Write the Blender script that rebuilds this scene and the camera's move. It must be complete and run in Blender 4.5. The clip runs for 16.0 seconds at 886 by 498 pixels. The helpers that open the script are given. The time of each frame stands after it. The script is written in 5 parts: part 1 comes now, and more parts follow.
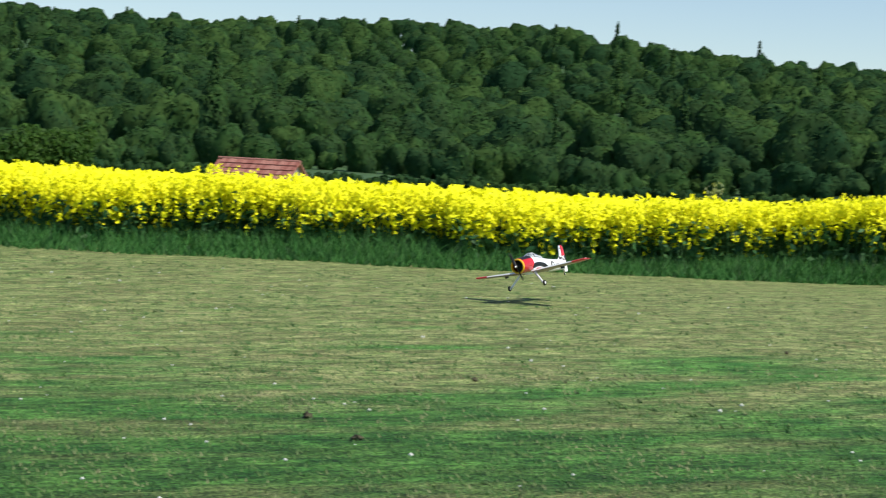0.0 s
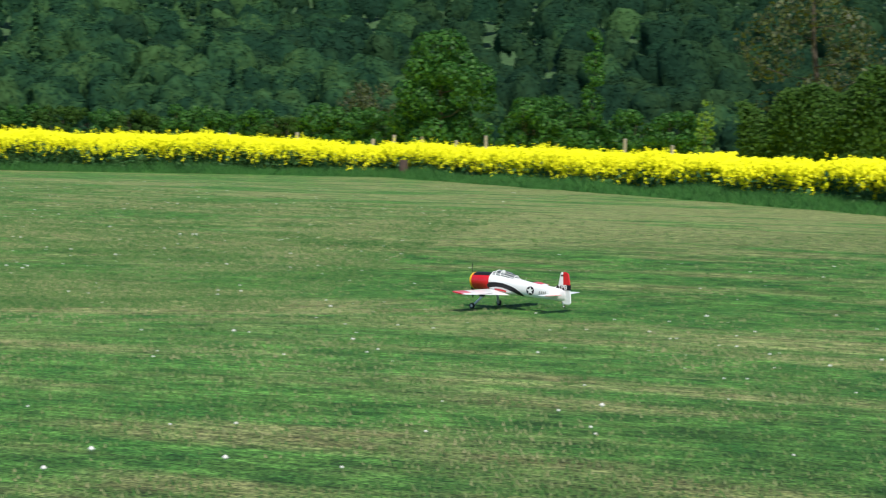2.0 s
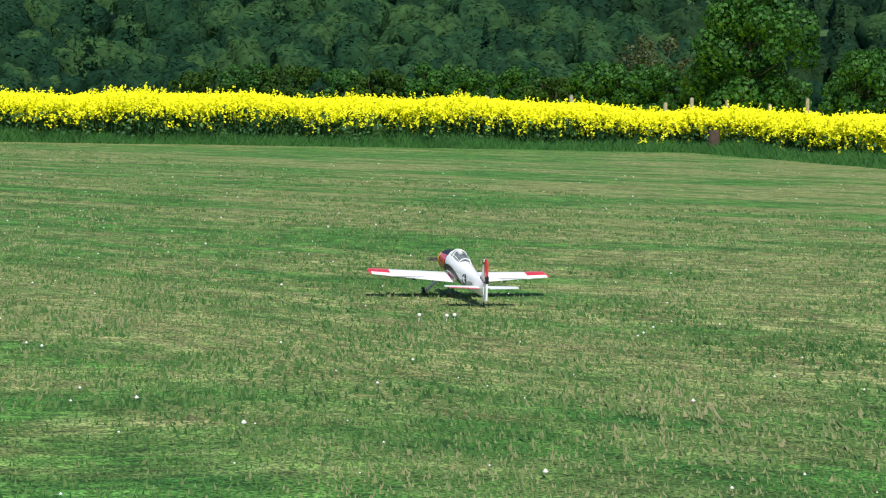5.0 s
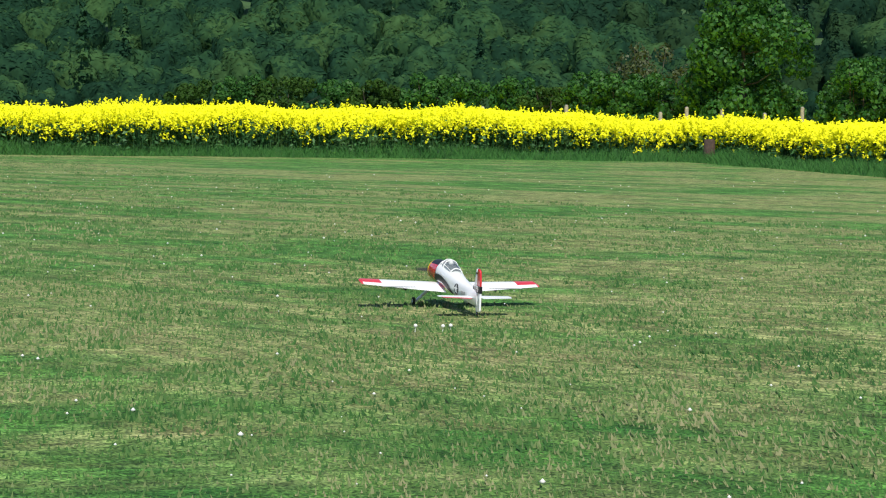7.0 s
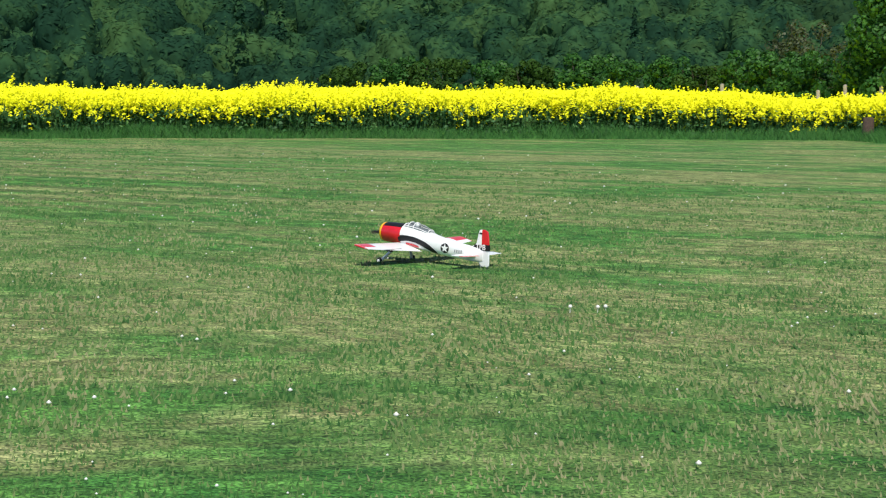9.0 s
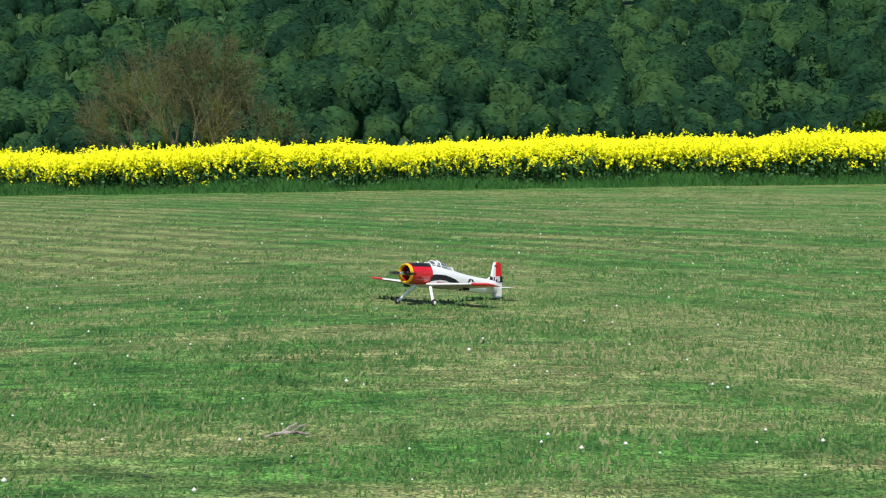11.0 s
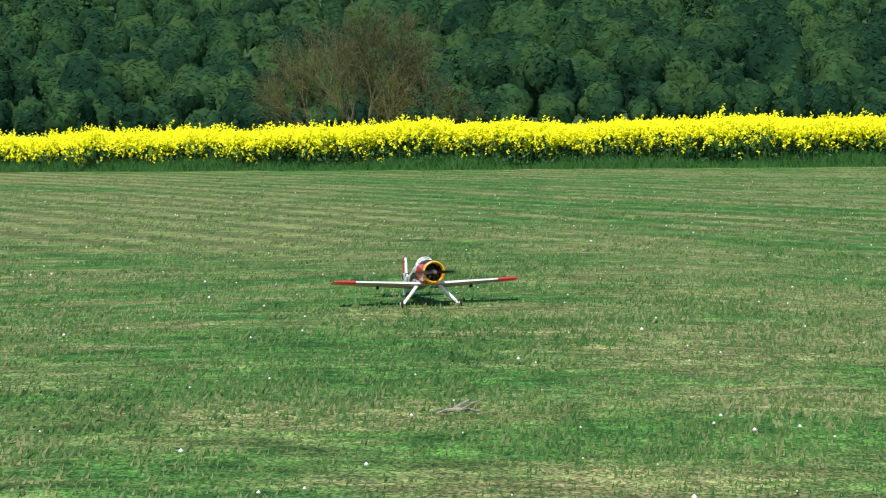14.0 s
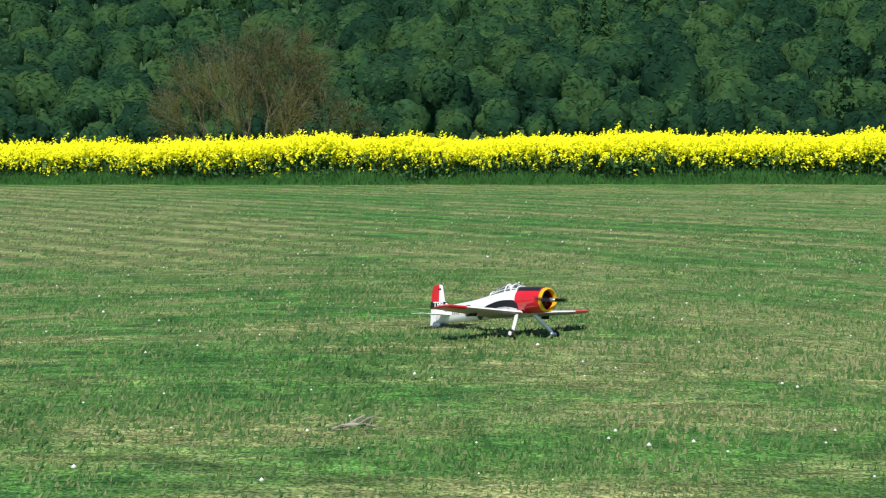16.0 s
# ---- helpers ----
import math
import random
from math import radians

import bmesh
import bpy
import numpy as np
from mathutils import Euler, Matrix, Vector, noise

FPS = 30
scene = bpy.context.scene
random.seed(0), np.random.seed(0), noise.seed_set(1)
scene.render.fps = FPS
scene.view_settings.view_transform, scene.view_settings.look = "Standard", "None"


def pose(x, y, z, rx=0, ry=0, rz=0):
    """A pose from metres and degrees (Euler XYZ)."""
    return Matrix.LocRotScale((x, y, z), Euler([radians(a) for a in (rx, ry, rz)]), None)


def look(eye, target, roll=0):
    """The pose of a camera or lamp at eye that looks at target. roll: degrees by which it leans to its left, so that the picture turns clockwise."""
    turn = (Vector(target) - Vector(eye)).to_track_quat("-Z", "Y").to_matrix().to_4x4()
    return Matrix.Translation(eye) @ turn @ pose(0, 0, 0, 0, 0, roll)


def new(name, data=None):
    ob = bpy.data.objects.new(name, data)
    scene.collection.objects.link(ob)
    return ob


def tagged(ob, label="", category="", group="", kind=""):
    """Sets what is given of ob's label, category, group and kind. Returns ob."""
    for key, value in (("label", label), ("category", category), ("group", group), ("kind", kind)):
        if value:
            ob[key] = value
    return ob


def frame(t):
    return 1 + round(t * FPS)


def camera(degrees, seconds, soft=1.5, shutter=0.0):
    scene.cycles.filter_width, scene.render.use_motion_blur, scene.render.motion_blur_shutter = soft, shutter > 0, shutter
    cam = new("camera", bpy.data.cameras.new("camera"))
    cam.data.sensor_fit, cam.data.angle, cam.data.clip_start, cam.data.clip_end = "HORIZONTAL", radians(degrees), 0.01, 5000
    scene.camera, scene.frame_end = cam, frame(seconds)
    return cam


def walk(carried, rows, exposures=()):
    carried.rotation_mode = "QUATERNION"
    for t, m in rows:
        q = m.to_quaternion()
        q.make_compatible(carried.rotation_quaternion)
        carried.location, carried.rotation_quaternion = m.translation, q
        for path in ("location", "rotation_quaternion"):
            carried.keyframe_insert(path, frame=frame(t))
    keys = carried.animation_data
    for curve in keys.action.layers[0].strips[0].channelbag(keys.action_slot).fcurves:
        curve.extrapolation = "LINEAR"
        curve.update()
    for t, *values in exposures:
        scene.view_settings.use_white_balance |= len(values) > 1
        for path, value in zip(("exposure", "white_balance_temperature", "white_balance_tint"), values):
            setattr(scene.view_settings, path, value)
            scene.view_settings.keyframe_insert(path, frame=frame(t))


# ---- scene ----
# Camera: carried by hand, it turns after the plane and draws nearer once.
cam = camera(25.276, 16.0, soft=1.15, shutter=0.12)
PATH = [
    (0.0, pose(-0, 0, 1.5, 87.545, -3.09, 0.132)),
    (0.5, pose(-0, 0, 1.5, 86.54, -2.441, 11.059)),
    (0.7, pose(-0, 0, 1.5, 86.906, -1.997, 16.951)),
    (0.8, pose(-0, 0, 1.5, 86.962, -1.773, 20.602)),
    (1.0, pose(-0, 0, 1.5, 87.358, -1.449, 26.487)),
    (1.2, pose(-0, 0, 1.5, 87.442, -0.923, 32.278)),
    (1.5, pose(-0, 0, 1.5, 87.312, -0.896, 38.719)),
    (2.0, pose(-0, 0, 1.5, 86.79, -1.22, 50.677)),
    (2.5, pose(-0, 0, 1.5, 87.02, -0.899, 58.442)),
    (3.0, pose(-0, 0, 1.5, 86.77, -1.242, 59.505)),
    (3.5, pose(-4.914, 3.071, 1.5, 86.22, -1.279, 59.279)),
    (4.0, pose(-11.06, 6.911, 1.5, 85.649, -1.303, 58.477)),
    (4.2, pose(-13.27, 8.292, 1.5, 85.435, -1.206, 58.105)),
    (4.4, pose(-13.805, 8.627, 1.5, 85.464, -1.137, 58.03)),
    (6.3, pose(-13.805, 8.627, 1.5, 85.63, -0.749, 57.607)),
    (6.5, pose(-13.805, 8.627, 1.5, 85.531, -0.762, 57.68)),
    (7.0, pose(-13.805, 8.627, 1.5, 85.887, -0.7, 57.736)),
    (7.5, pose(-13.805, 8.627, 1.5, 86.088, -0.962, 57.762)),
    (8.0, pose(-13.805, 8.627, 1.5, 86.202, -0.321, 59.162)),
    (8.2, pose(-13.805, 8.627, 1.5, 86.169, -0.218, 59.446)),
    (10.3, pose(-13.805, 8.627, 1.5, 85.553, 0.152, 71.641)),
    (10.5, pose(-13.805, 8.627, 1.5, 86.125, 0.27, 73.429)),
    (11.0, pose(-13.805, 8.627, 1.5, 86.788, 0.942, 77.44)),
    (11.5, pose(-13.805, 8.627, 1.5, 87.943, 0.932, 78.598)),
    (12.0, pose(-13.805, 8.627, 1.5, 87.507, 0.997, 80.277)),
    (12.5, pose(-13.805, 8.627, 1.5, 86.568, 1.078, 82.335)),
    (13.0, pose(-13.805, 8.627, 1.5, 86.12, 0.67, 83.151)),
    (13.5, pose(-13.805, 8.627, 1.5, 85.98, 0.757, 82.959)),
    (14.0, pose(-13.805, 8.627, 1.5, 86.22, 0.647, 82.486)),
    (14.5, pose(-13.805, 8.627, 1.5, 86.63, 0.771, 82.205)),
    (15.0, pose(-13.805, 8.627, 1.5, 86.03, 0.885, 82.715)),
    (15.5, pose(-13.805, 8.627, 1.5, 85.935, 0.299, 81.408)),
    (16.0, pose(-13.805, 8.627, 1.5, 86.639, 0.218, 79.511)),
]
EXPOSURE = ((0.0, 0.0), (16.0, 0.0))
walk(cam, PATH, EXPOSURE)

WORLD = bpy.data.worlds.new("sky")
scene.world = WORLD
WORLD.use_nodes = True
SUN_AZ, SUN_EL = 112.0, 54.0
_wt = WORLD.node_tree
_sky = _wt.nodes.new("ShaderNodeTexSky")
_sky.sky_type, _sky.sun_disc = "NISHITA", False
_sky.sun_elevation, _sky.sun_rotation = radians(SUN_EL), radians(SUN_AZ)
_sky.air_density, _sky.dust_density, _sky.ozone_density = 0.9, 0.05, 2.2
_wt.links.new(_sky.outputs[0], _wt.nodes["Background"].inputs[0])
_wt.nodes["Background"].inputs[1].default_value = 0.122

sun = new("sun", bpy.data.lights.new("sun", "SUN"))
sun.data.energy, sun.data.angle, sun.data.color = 4.75, radians(0.55), (1.0, 0.95, 0.84)
_d = Vector((math.sin(radians(SUN_AZ)) * math.cos(radians(SUN_EL)), math.cos(radians(SUN_AZ)) * math.cos(radians(SUN_EL)), math.sin(radians(SUN_EL))))
sun.matrix_world = look(_d * 50, (0, 0, 0))


# ---- materials ----
def material(name, colors, scale=4.0, rough=0.7, fine=0.0, fine_scale=60.0, bump=0.0, island=0.0, objrand=0.0, metallic=0.0,
             translucent=0.0, spec=0.5, coat=0.0, relief=0.02, span=None, upright=0.0, crisp=0.2):
    """Procedural surface: a noise ramp over the colours, a finer noise, and relief."""
    m = bpy.data.materials.new(name)
    m.use_nodes = True
    nt = m.node_tree
    b = nt.nodes["Principled BSDF"]
    b.inputs["Roughness"].default_value = rough
    b.inputs["Metallic"].default_value = metallic
    b.inputs["Specular IOR Level"].default_value = spec
    b.inputs["Coat Weight"].default_value = coat
    co = nt.nodes.new("ShaderNodeTexCoord")
    geo = nt.nodes.new("ShaderNodeNewGeometry")
    n1 = nt.nodes.new("ShaderNodeTexNoise")
    n1.inputs["Scale"].default_value = scale
    n1.inputs["Detail"].default_value = 4
    nt.links.new(co.outputs["Object"], n1.inputs["Vector"])
    fac = n1.outputs["Fac"]
    if island or objrand:
        src = geo.outputs["Random Per Island"]
        if objrand:
            src = nt.nodes.new("ShaderNodeObjectInfo").outputs["Random"]
        mx = nt.nodes.new("ShaderNodeMix")
        mx.inputs[0].default_value = island or objrand
        nt.links.new(fac, mx.inputs[2])
        nt.links.new(src, mx.inputs[3])
        fac = mx.outputs[0]
    ramp = nt.nodes.new("ShaderNodeValToRGB")
    el = ramp.color_ramp.elements
    lo, hi = (0.3, 0.7) if not island else (0.15, 0.85)
    lo, hi = span or (lo, hi)
    for k, c in enumerate(colors):
        p = lo + (hi - lo) * k / max(1, len(colors) - 1)
        e = el[k] if k < 2 else el.new(p)
        e.position, e.color = p, (*c, 1)
    nt.links.new(fac, ramp.inputs[0])
    col = ramp.outputs[0]
    if fine:
        n2 = nt.nodes.new("ShaderNodeTexNoise")
        n2.inputs["Scale"].default_value = fine_scale
        n2.inputs["Detail"].default_value = 3
        nt.links.new(co.outputs["Object"], n2.inputs["Vector"])
        mp = nt.nodes.new("ShaderNodeMapRange")
        mp.inputs[1].default_value, mp.inputs[2].default_value = 0.5 - crisp, 0.5 + crisp
        mp.inputs[3].default_value, mp.inputs[4].default_value = 1 - fine, 1 + fine
        nt.links.new(n2.outputs["Fac"], mp.inputs[0])
        hs = nt.nodes.new("ShaderNodeHueSaturation")
        nt.links.new(mp.outputs[0], hs.inputs["Value"])
        nt.links.new(col, hs.inputs["Color"])
        col = hs.outputs[0]
        if bump:
            bp = nt.nodes.new("ShaderNodeBump")
            bp.inputs["Strength"].default_value = bump
            bp.inputs["Distance"].default_value = relief
            nt.links.new(n2.outputs["Fac"], bp.inputs["Height"])
            nt.links.new(bp.outputs[0], b.inputs["Normal"])
    nt.links.new(col, b.inputs["Base Color"])
    if upright:
        # dense turf scatters light as a level sheet does
        up = nt.nodes.new("ShaderNodeMix")
        up.data_type = "VECTOR"
        up.inputs[0].default_value = upright
        up.inputs[5].default_value = (0, 0, 1)
        nt.links.new(geo.outputs["Normal"], up.inputs[4])
        nt.links.new(up.outputs[1], b.inputs["Normal"])
    if translucent:
        tr = nt.nodes.new("ShaderNodeBsdfTranslucent")
        nt.links.new(col, tr.inputs[0])
        ms = nt.nodes.new("ShaderNodeMixShader")
        ms.inputs[0].default_value = translucent
        nt.links.new(b.outputs[0], ms.inputs[1])
        nt.links.new(tr.outputs[0], ms.inputs[2])
        nt.links.new(ms.outputs[0], nt.nodes["Material Output"].inputs[0])
    return m


def lawn_material():
    """Mown meadow: green and straw patches at three sizes."""
    m = bpy.data.materials.new("mown_grass")
    m.use_nodes = True
    nt = m.node_tree
    b = nt.nodes["Principled BSDF"]
    b.inputs["Roughness"].default_value = 0.85
    b.inputs["Specular IOR Level"].default_value = 0.2
    co = nt.nodes.new("ShaderNodeTexCoord")

    def tex(scale, detail, stretch=None):
        n = nt.nodes.new("ShaderNodeTexNoise")
        n.inputs["Scale"].default_value, n.inputs["Detail"].default_value = scale, detail
        src = co.outputs["Object"]
        if stretch:
            mp = nt.nodes.new("ShaderNodeMapping")
            mp.vector_type = "TEXTURE"
            mp.inputs["Rotation"].default_value = (0, 0, radians(stretch[0]))
            mp.inputs["Scale"].default_value = (1 / stretch[1], 1 / stretch[2], 1)
            nt.links.new(src, mp.inputs[0])
            src = mp.outputs[0]
        nt.links.new(src, n.inputs["Vector"])
        return n.outputs["Fac"]

    def ramp(fac, *stops):
        r = nt.nodes.new("ShaderNodeValToRGB")
        for k, (p, c) in enumerate(stops):
            e = r.color_ramp.elements[k] if k < 2 else r.color_ramp.elements.new(p)
            e.position, e.color = p, (*c, 1)
        nt.links.new(fac, r.inputs[0])
        return r.outputs[0]

    def mix(fac, a, c, kind="MIX"):
        x = nt.nodes.new("ShaderNodeMix")
        x.data_type, x.blend_type = "RGBA", kind
        if isinstance(fac, float):
            x.inputs[0].default_value = fac
        else:
            nt.links.new(fac, x.inputs[0])
        nt.links.new(a, x.inputs[6])
        nt.links.new(c, x.inputs[7])
        return x.outputs[2]

    sep = nt.nodes.new("ShaderNodeSeparateXYZ")
    nt.links.new(co.outputs["Object"], sep.inputs[0])

    def along(src, a, c, lo, hi):
        mr = nt.nodes.new("ShaderNodeMapRange")
        mr.interpolation_type = "SMOOTHSTEP"
        for k, val in enumerate((a, c, lo, hi)):
            mr.inputs[k + 1].default_value = val
        nt.links.new(src, mr.inputs[0])
        return mr.outputs[0]

    def join(kind, a, c):
        x = nt.nodes.new("ShaderNodeMath")
        x.operation = kind
        nt.links.new(a, x.inputs[0])
        nt.links.new(c, x.inputs[1])
        return x.outputs[0]

    # the strip was mown one way, the turning ground at its western end the other way
    strip = join("MAXIMUM", along(sep.outputs["Y"], 11.5, 15.5, 0.0, 1.0), along(sep.outputs["X"], -16, -11, 0.0, 1.0))

    def turf(scale, detail, long, wide):
        x = nt.nodes.new("ShaderNodeMix")
        nt.links.new(strip, x.inputs[0])
        nt.links.new(tex(scale, detail, (79, long, wide)), x.inputs[2])
        nt.links.new(tex(scale, detail, (28, long, wide)), x.inputs[3])
        return x.outputs[0]

    green = ramp(tex(2.2, 6), (0.35, LAWN[0]), (0.65, LAWN[1]))
    straw = ramp(tex(5.0, 5), (0.35, LAWN[2]), (0.65, LAWN[3]))
    where = nt.nodes.new("ShaderNodeMapRange")
    where.inputs[1].default_value, where.inputs[2].default_value = 0.455, 0.545
    where.inputs[3].default_value, where.inputs[4].default_value = 0.0, 0.95
    ad = nt.nodes.new("ShaderNodeMix")
    ad.inputs[0].default_value = 0.45
    nt.links.new(turf(0.7, 5, 0.5, 1.6), ad.inputs[2])
    nt.links.new(tex(0.17, 4, (30, 0.45, 1.3)), ad.inputs[3])
    # drier towards the northern rim, lusher beside the strip
    dry = join("MULTIPLY", along(sep.outputs["Y"], 9, 22, -0.03, 0.14), along(sep.outputs["X"], -38, -17, 0.0, 1.0))
    near = along(sep.outputs["X"], -13, -10, 1.0, 0.0)
    turn = join("MULTIPLY", along(sep.outputs["Y"], 11, 13.5, 0.035, 0.0), near)
    lush = join("MULTIPLY", join("MULTIPLY", along(sep.outputs["Y"], 11.5, 14.0, 0.0, -0.11), along(sep.outputs["X"], -25, -19, 0.0, 1.0)), near)
    total = join("ADD", join("ADD", join("ADD", ad.outputs[0], dry), lush), turn)
    nt.links.new(total, where.inputs[0])
    col = mix(where.outputs[0], green, straw)
    f = tex(46, 6)
    spots = ramp(f, (0.36, (0.3, 0.36, 0.28)), (0.5, (1, 1, 1)), (0.62, (1.75, 1.65, 1.6)))
    col = mix(1.0, col, spots, "MULTIPLY")
    wv = nt.nodes.new("ShaderNodeTexWave")
    wv.inputs["Scale"].default_value, wv.inputs["Distortion"].default_value, wv.inputs["Detail"].default_value = 0.28, 1.8, 3
    wv.inputs["Detail Scale"].default_value = 0.6
    slant = nt.nodes.new("ShaderNodeMapping")
    slant.inputs["Rotation"].default_value = (0, 0, radians(60))
    nt.links.new(co.outputs["Object"], slant.inputs[0])
    nt.links.new(slant.outputs[0], wv.inputs["Vector"])
    col = mix(1.0, col, ramp(wv.outputs["Fac"], (0.2, (0.97, 0.97, 0.97)), (0.8, (1.03, 1.03, 1.03))), "MULTIPLY")
    swath = ramp(turf(2.4, 3, 0.55, 1.5), (0.36, (0.8, 0.76, 0.76)), (0.5, (1, 1, 1)), (0.64, (1.2, 1.22, 1.2)))
    col = mix(1.0, col, swath, "MULTIPLY")
    mottle = ramp(turf(9.5, 7, 0.6, 1.5), (0.36, (0.58, 0.6, 0.58)), (0.5, (1, 1, 1)), (0.64, (1.48, 1.42, 1.44)))
    col = mix(1.0, col, mottle, "MULTIPLY")
    # the mower's lanes at the western end
    lanes = nt.nodes.new("ShaderNodeTexWave")
    for key, val in (("Scale", 0.3), ("Distortion", 2.6), ("Detail", 2), ("Detail Scale", 0.35)):
        lanes.inputs[key].default_value = val
    bend = nt.nodes.new("ShaderNodeMapping")
    bend.inputs["Rotation"].default_value = (0, 0, radians(67))
    nt.links.new(co.outputs["Object"], bend.inputs[0])
    nt.links.new(bend.outputs[0], lanes.inputs["Vector"])
    west = join("MULTIPLY", along(sep.outputs["X"], -40, -31, 0.85, 0.0), along(sep.outputs["Y"], 17, 24, 1.0, 0.0))
    col = mix(west, col, mix(1.0, col, ramp(lanes.outputs["Fac"], (0.15, (0.66, 0.66, 0.68)), (0.85, (1.22, 1.22, 1.2))), "MULTIPLY"))
    # darker turf at the southern end
    south_end = join("MULTIPLY", along(sep.outputs["Y"], 8, 16, 1.0, 0.0), along(sep.outputs["X"], -11, -4, 0.0, 1.0))
    col = mix(1.0, col, ramp(south_end, (0.0, (1, 1, 1)), (1.0, (0.62, 0.62, 0.61))), "MULTIPLY")
    col = mix(1.0, col, ramp(along(lush, -0.11, 0.0, 1.0, 0.0), (0.0, (1, 1, 1)), (1.0, (0.78, 0.84, 0.78))), "MULTIPLY")
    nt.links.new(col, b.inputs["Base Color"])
    bp = nt.nodes.new("ShaderNodeBump")
    bp.inputs["Strength"].default_value, bp.inputs["Distance"].default_value = 0.6, 0.03
    nt.links.new(f, bp.inputs["Height"])
    nt.links.new(bp.outputs[0], b.inputs["Normal"])
    return m


LAWN = ((0.031, 0.118, 0.021), (0.09, 0.226, 0.045), (0.132, 0.192, 0.058), (0.24, 0.254, 0.108))
M_LAWN = lawn_material()
M_BLADE = material("grass_blade", [(0.026, 0.09, 0.019), (0.058, 0.158, 0.035), (0.12, 0.2, 0.06), (0.31, 0.3, 0.155)], 0.55, 0.6, island=0.4, span=(0.25, 0.75), translucent=0.25, upright=0.45, spec=0.25)
M_VERGE = material("long_grass", [(0.028, 0.125, 0.026), (0.052, 0.18, 0.036), (0.085, 0.24, 0.055)], 0.8, 0.6, island=0.5, translucent=0.35, spec=0.2, upright=0.5)
M_CLOD = material("dark_clod", [(0.03, 0.03, 0.015), (0.07, 0.06, 0.03)], 20, 0.9, fine=0.3)
M_YELLOW = material("rape_flower", [(0.88, 0.84, 0.008), (0.94, 0.92, 0.012), (0.96, 0.95, 0.02)], 2.0, 0.6, island=0.7, translucent=0.12, spec=0.15)
M_STEM = material("rape_leaf", [(0.022, 0.085, 0.026), (0.05, 0.155, 0.045), (0.11, 0.24, 0.075)], 2.0, 0.55, island=0.7, translucent=0.25, spec=0.3)
M_CANOPY = material("rape_canopy", [(0.8, 0.76, 0.01), (0.9, 0.87, 0.01), (0.92, 0.9, 0.015)], 6.0, 0.8, fine=0.2, fine_scale=18, bump=0.4, spec=0.1)
# dark green for the gaps between the rape stems, shade put into the colour
M_SHADE = material("rape_inner_shade", [(0.022, 0.055, 0.016), (0.045, 0.1, 0.028)], 9.0, 0.9, fine=0.5, fine_scale=30, spec=0.1)
# the blue in the next two greens stands in for distance haze
M_WOOD = material("far_forest", [(0.02, 0.064, 0.035), (0.031, 0.09, 0.042), (0.046, 0.118, 0.047), (0.068, 0.15, 0.052)], 0.085, 0.8, fine=0.25, fine_scale=1.0, crisp=0.2, island=0.15, translucent=0.45, spec=0.03, span=(0.41, 0.59))
M_DARKWOOD = material("dark_far_forest", [(0.019, 0.057, 0.032), (0.026, 0.07, 0.034), (0.038, 0.088, 0.036)], 0.085, 0.8, fine=0.25, fine_scale=1.0, crisp=0.2, island=0.15, translucent=0.45, spec=0.03, span=(0.41, 0.59))
M_SPRING = material("budding_forest", [(0.033, 0.086, 0.034), (0.052, 0.104, 0.037), (0.05, 0.12, 0.036), (0.073, 0.142, 0.04)], 0.085, 0.8, fine=0.25, fine_scale=1.0, crisp=0.2, island=0.15, translucent=0.45, spec=0.03, span=(0.41, 0.59))
M_FLOOR = material("forest_floor", [(0.03, 0.078, 0.024), (0.048, 0.115, 0.03)], 0.2, 0.95, fine=0.3, fine_scale=1.0)
M_GREEN = material("fresh_leaf", [(0.015, 0.074, 0.013), (0.038, 0.135, 0.023), (0.085, 0.225, 0.042)], 0.8, 0.55, island=0.6, translucent=0.36, spec=0.25)
M_DARK = material("dark_leaf", [(0.025, 0.072, 0.01), (0.045, 0.11, 0.017), (0.076, 0.155, 0.026)], 0.8, 0.6, island=0.55, translucent=0.36, spec=0.15)
M_OLIVE = material("olive_leaf", [(0.042, 0.095, 0.014), (0.095, 0.17, 0.024), (0.175, 0.26, 0.04)], 0.8, 0.55, island=0.6, translucent=0.36, spec=0.2)
M_LIME = material("lime_leaf", [(0.1, 0.2, 0.02), (0.17, 0.3, 0.03)], 0.8, 0.55, island=0.6, translucent=0.3)
M_PURPLE = material("purple_leaf", [(0.035, 0.006, 0.01), (0.07, 0.012, 0.016), (0.11, 0.02, 0.025)], 0.8, 0.5, island=0.6, translucent=0.25, spec=0.1)
M_BUD = material("bronze_bud", [(0.03, 0.046, 0.014), (0.05, 0.07, 0.02), (0.078, 0.104, 0.028)], 0.8, 0.6, island=0.6, translucent=0.2)
M_BRONZE = material("bronze_bud_tip", [(0.05, 0.062, 0.025), (0.07, 0.08, 0.032), (0.09, 0.1, 0.04)], 0.8, 0.9, island=0.4, translucent=0.3, spec=0.05)
M_PALE = material("pale_blossom_leaf", [(0.2, 0.26, 0.14), (0.36, 0.4, 0.26)], 0.8, 0.6, island=0.6, translucent=0.3)
M_TWIG = material("grey_brown_twig", [(0.075, 0.074, 0.048), (0.15, 0.142, 0.098)], 6, 0.95, island=0.5, spec=0.1)
M_BARK = material("bark", [(0.05, 0.04, 0.03), (0.11, 0.09, 0.065)], 6, 0.9, fine=0.3, fine_scale=30, bump=0.6)
M_POST = material("weathered_wood", [(0.22, 0.19, 0.16), (0.4, 0.36, 0.31)], 8, 0.9, fine=0.25, fine_scale=40, bump=0.4)
M_STUMP = material("old_brown_wood", [(0.05, 0.034, 0.026), (0.1, 0.065, 0.048)], 8, 0.9, fine=0.3, fine_scale=40, bump=0.5)
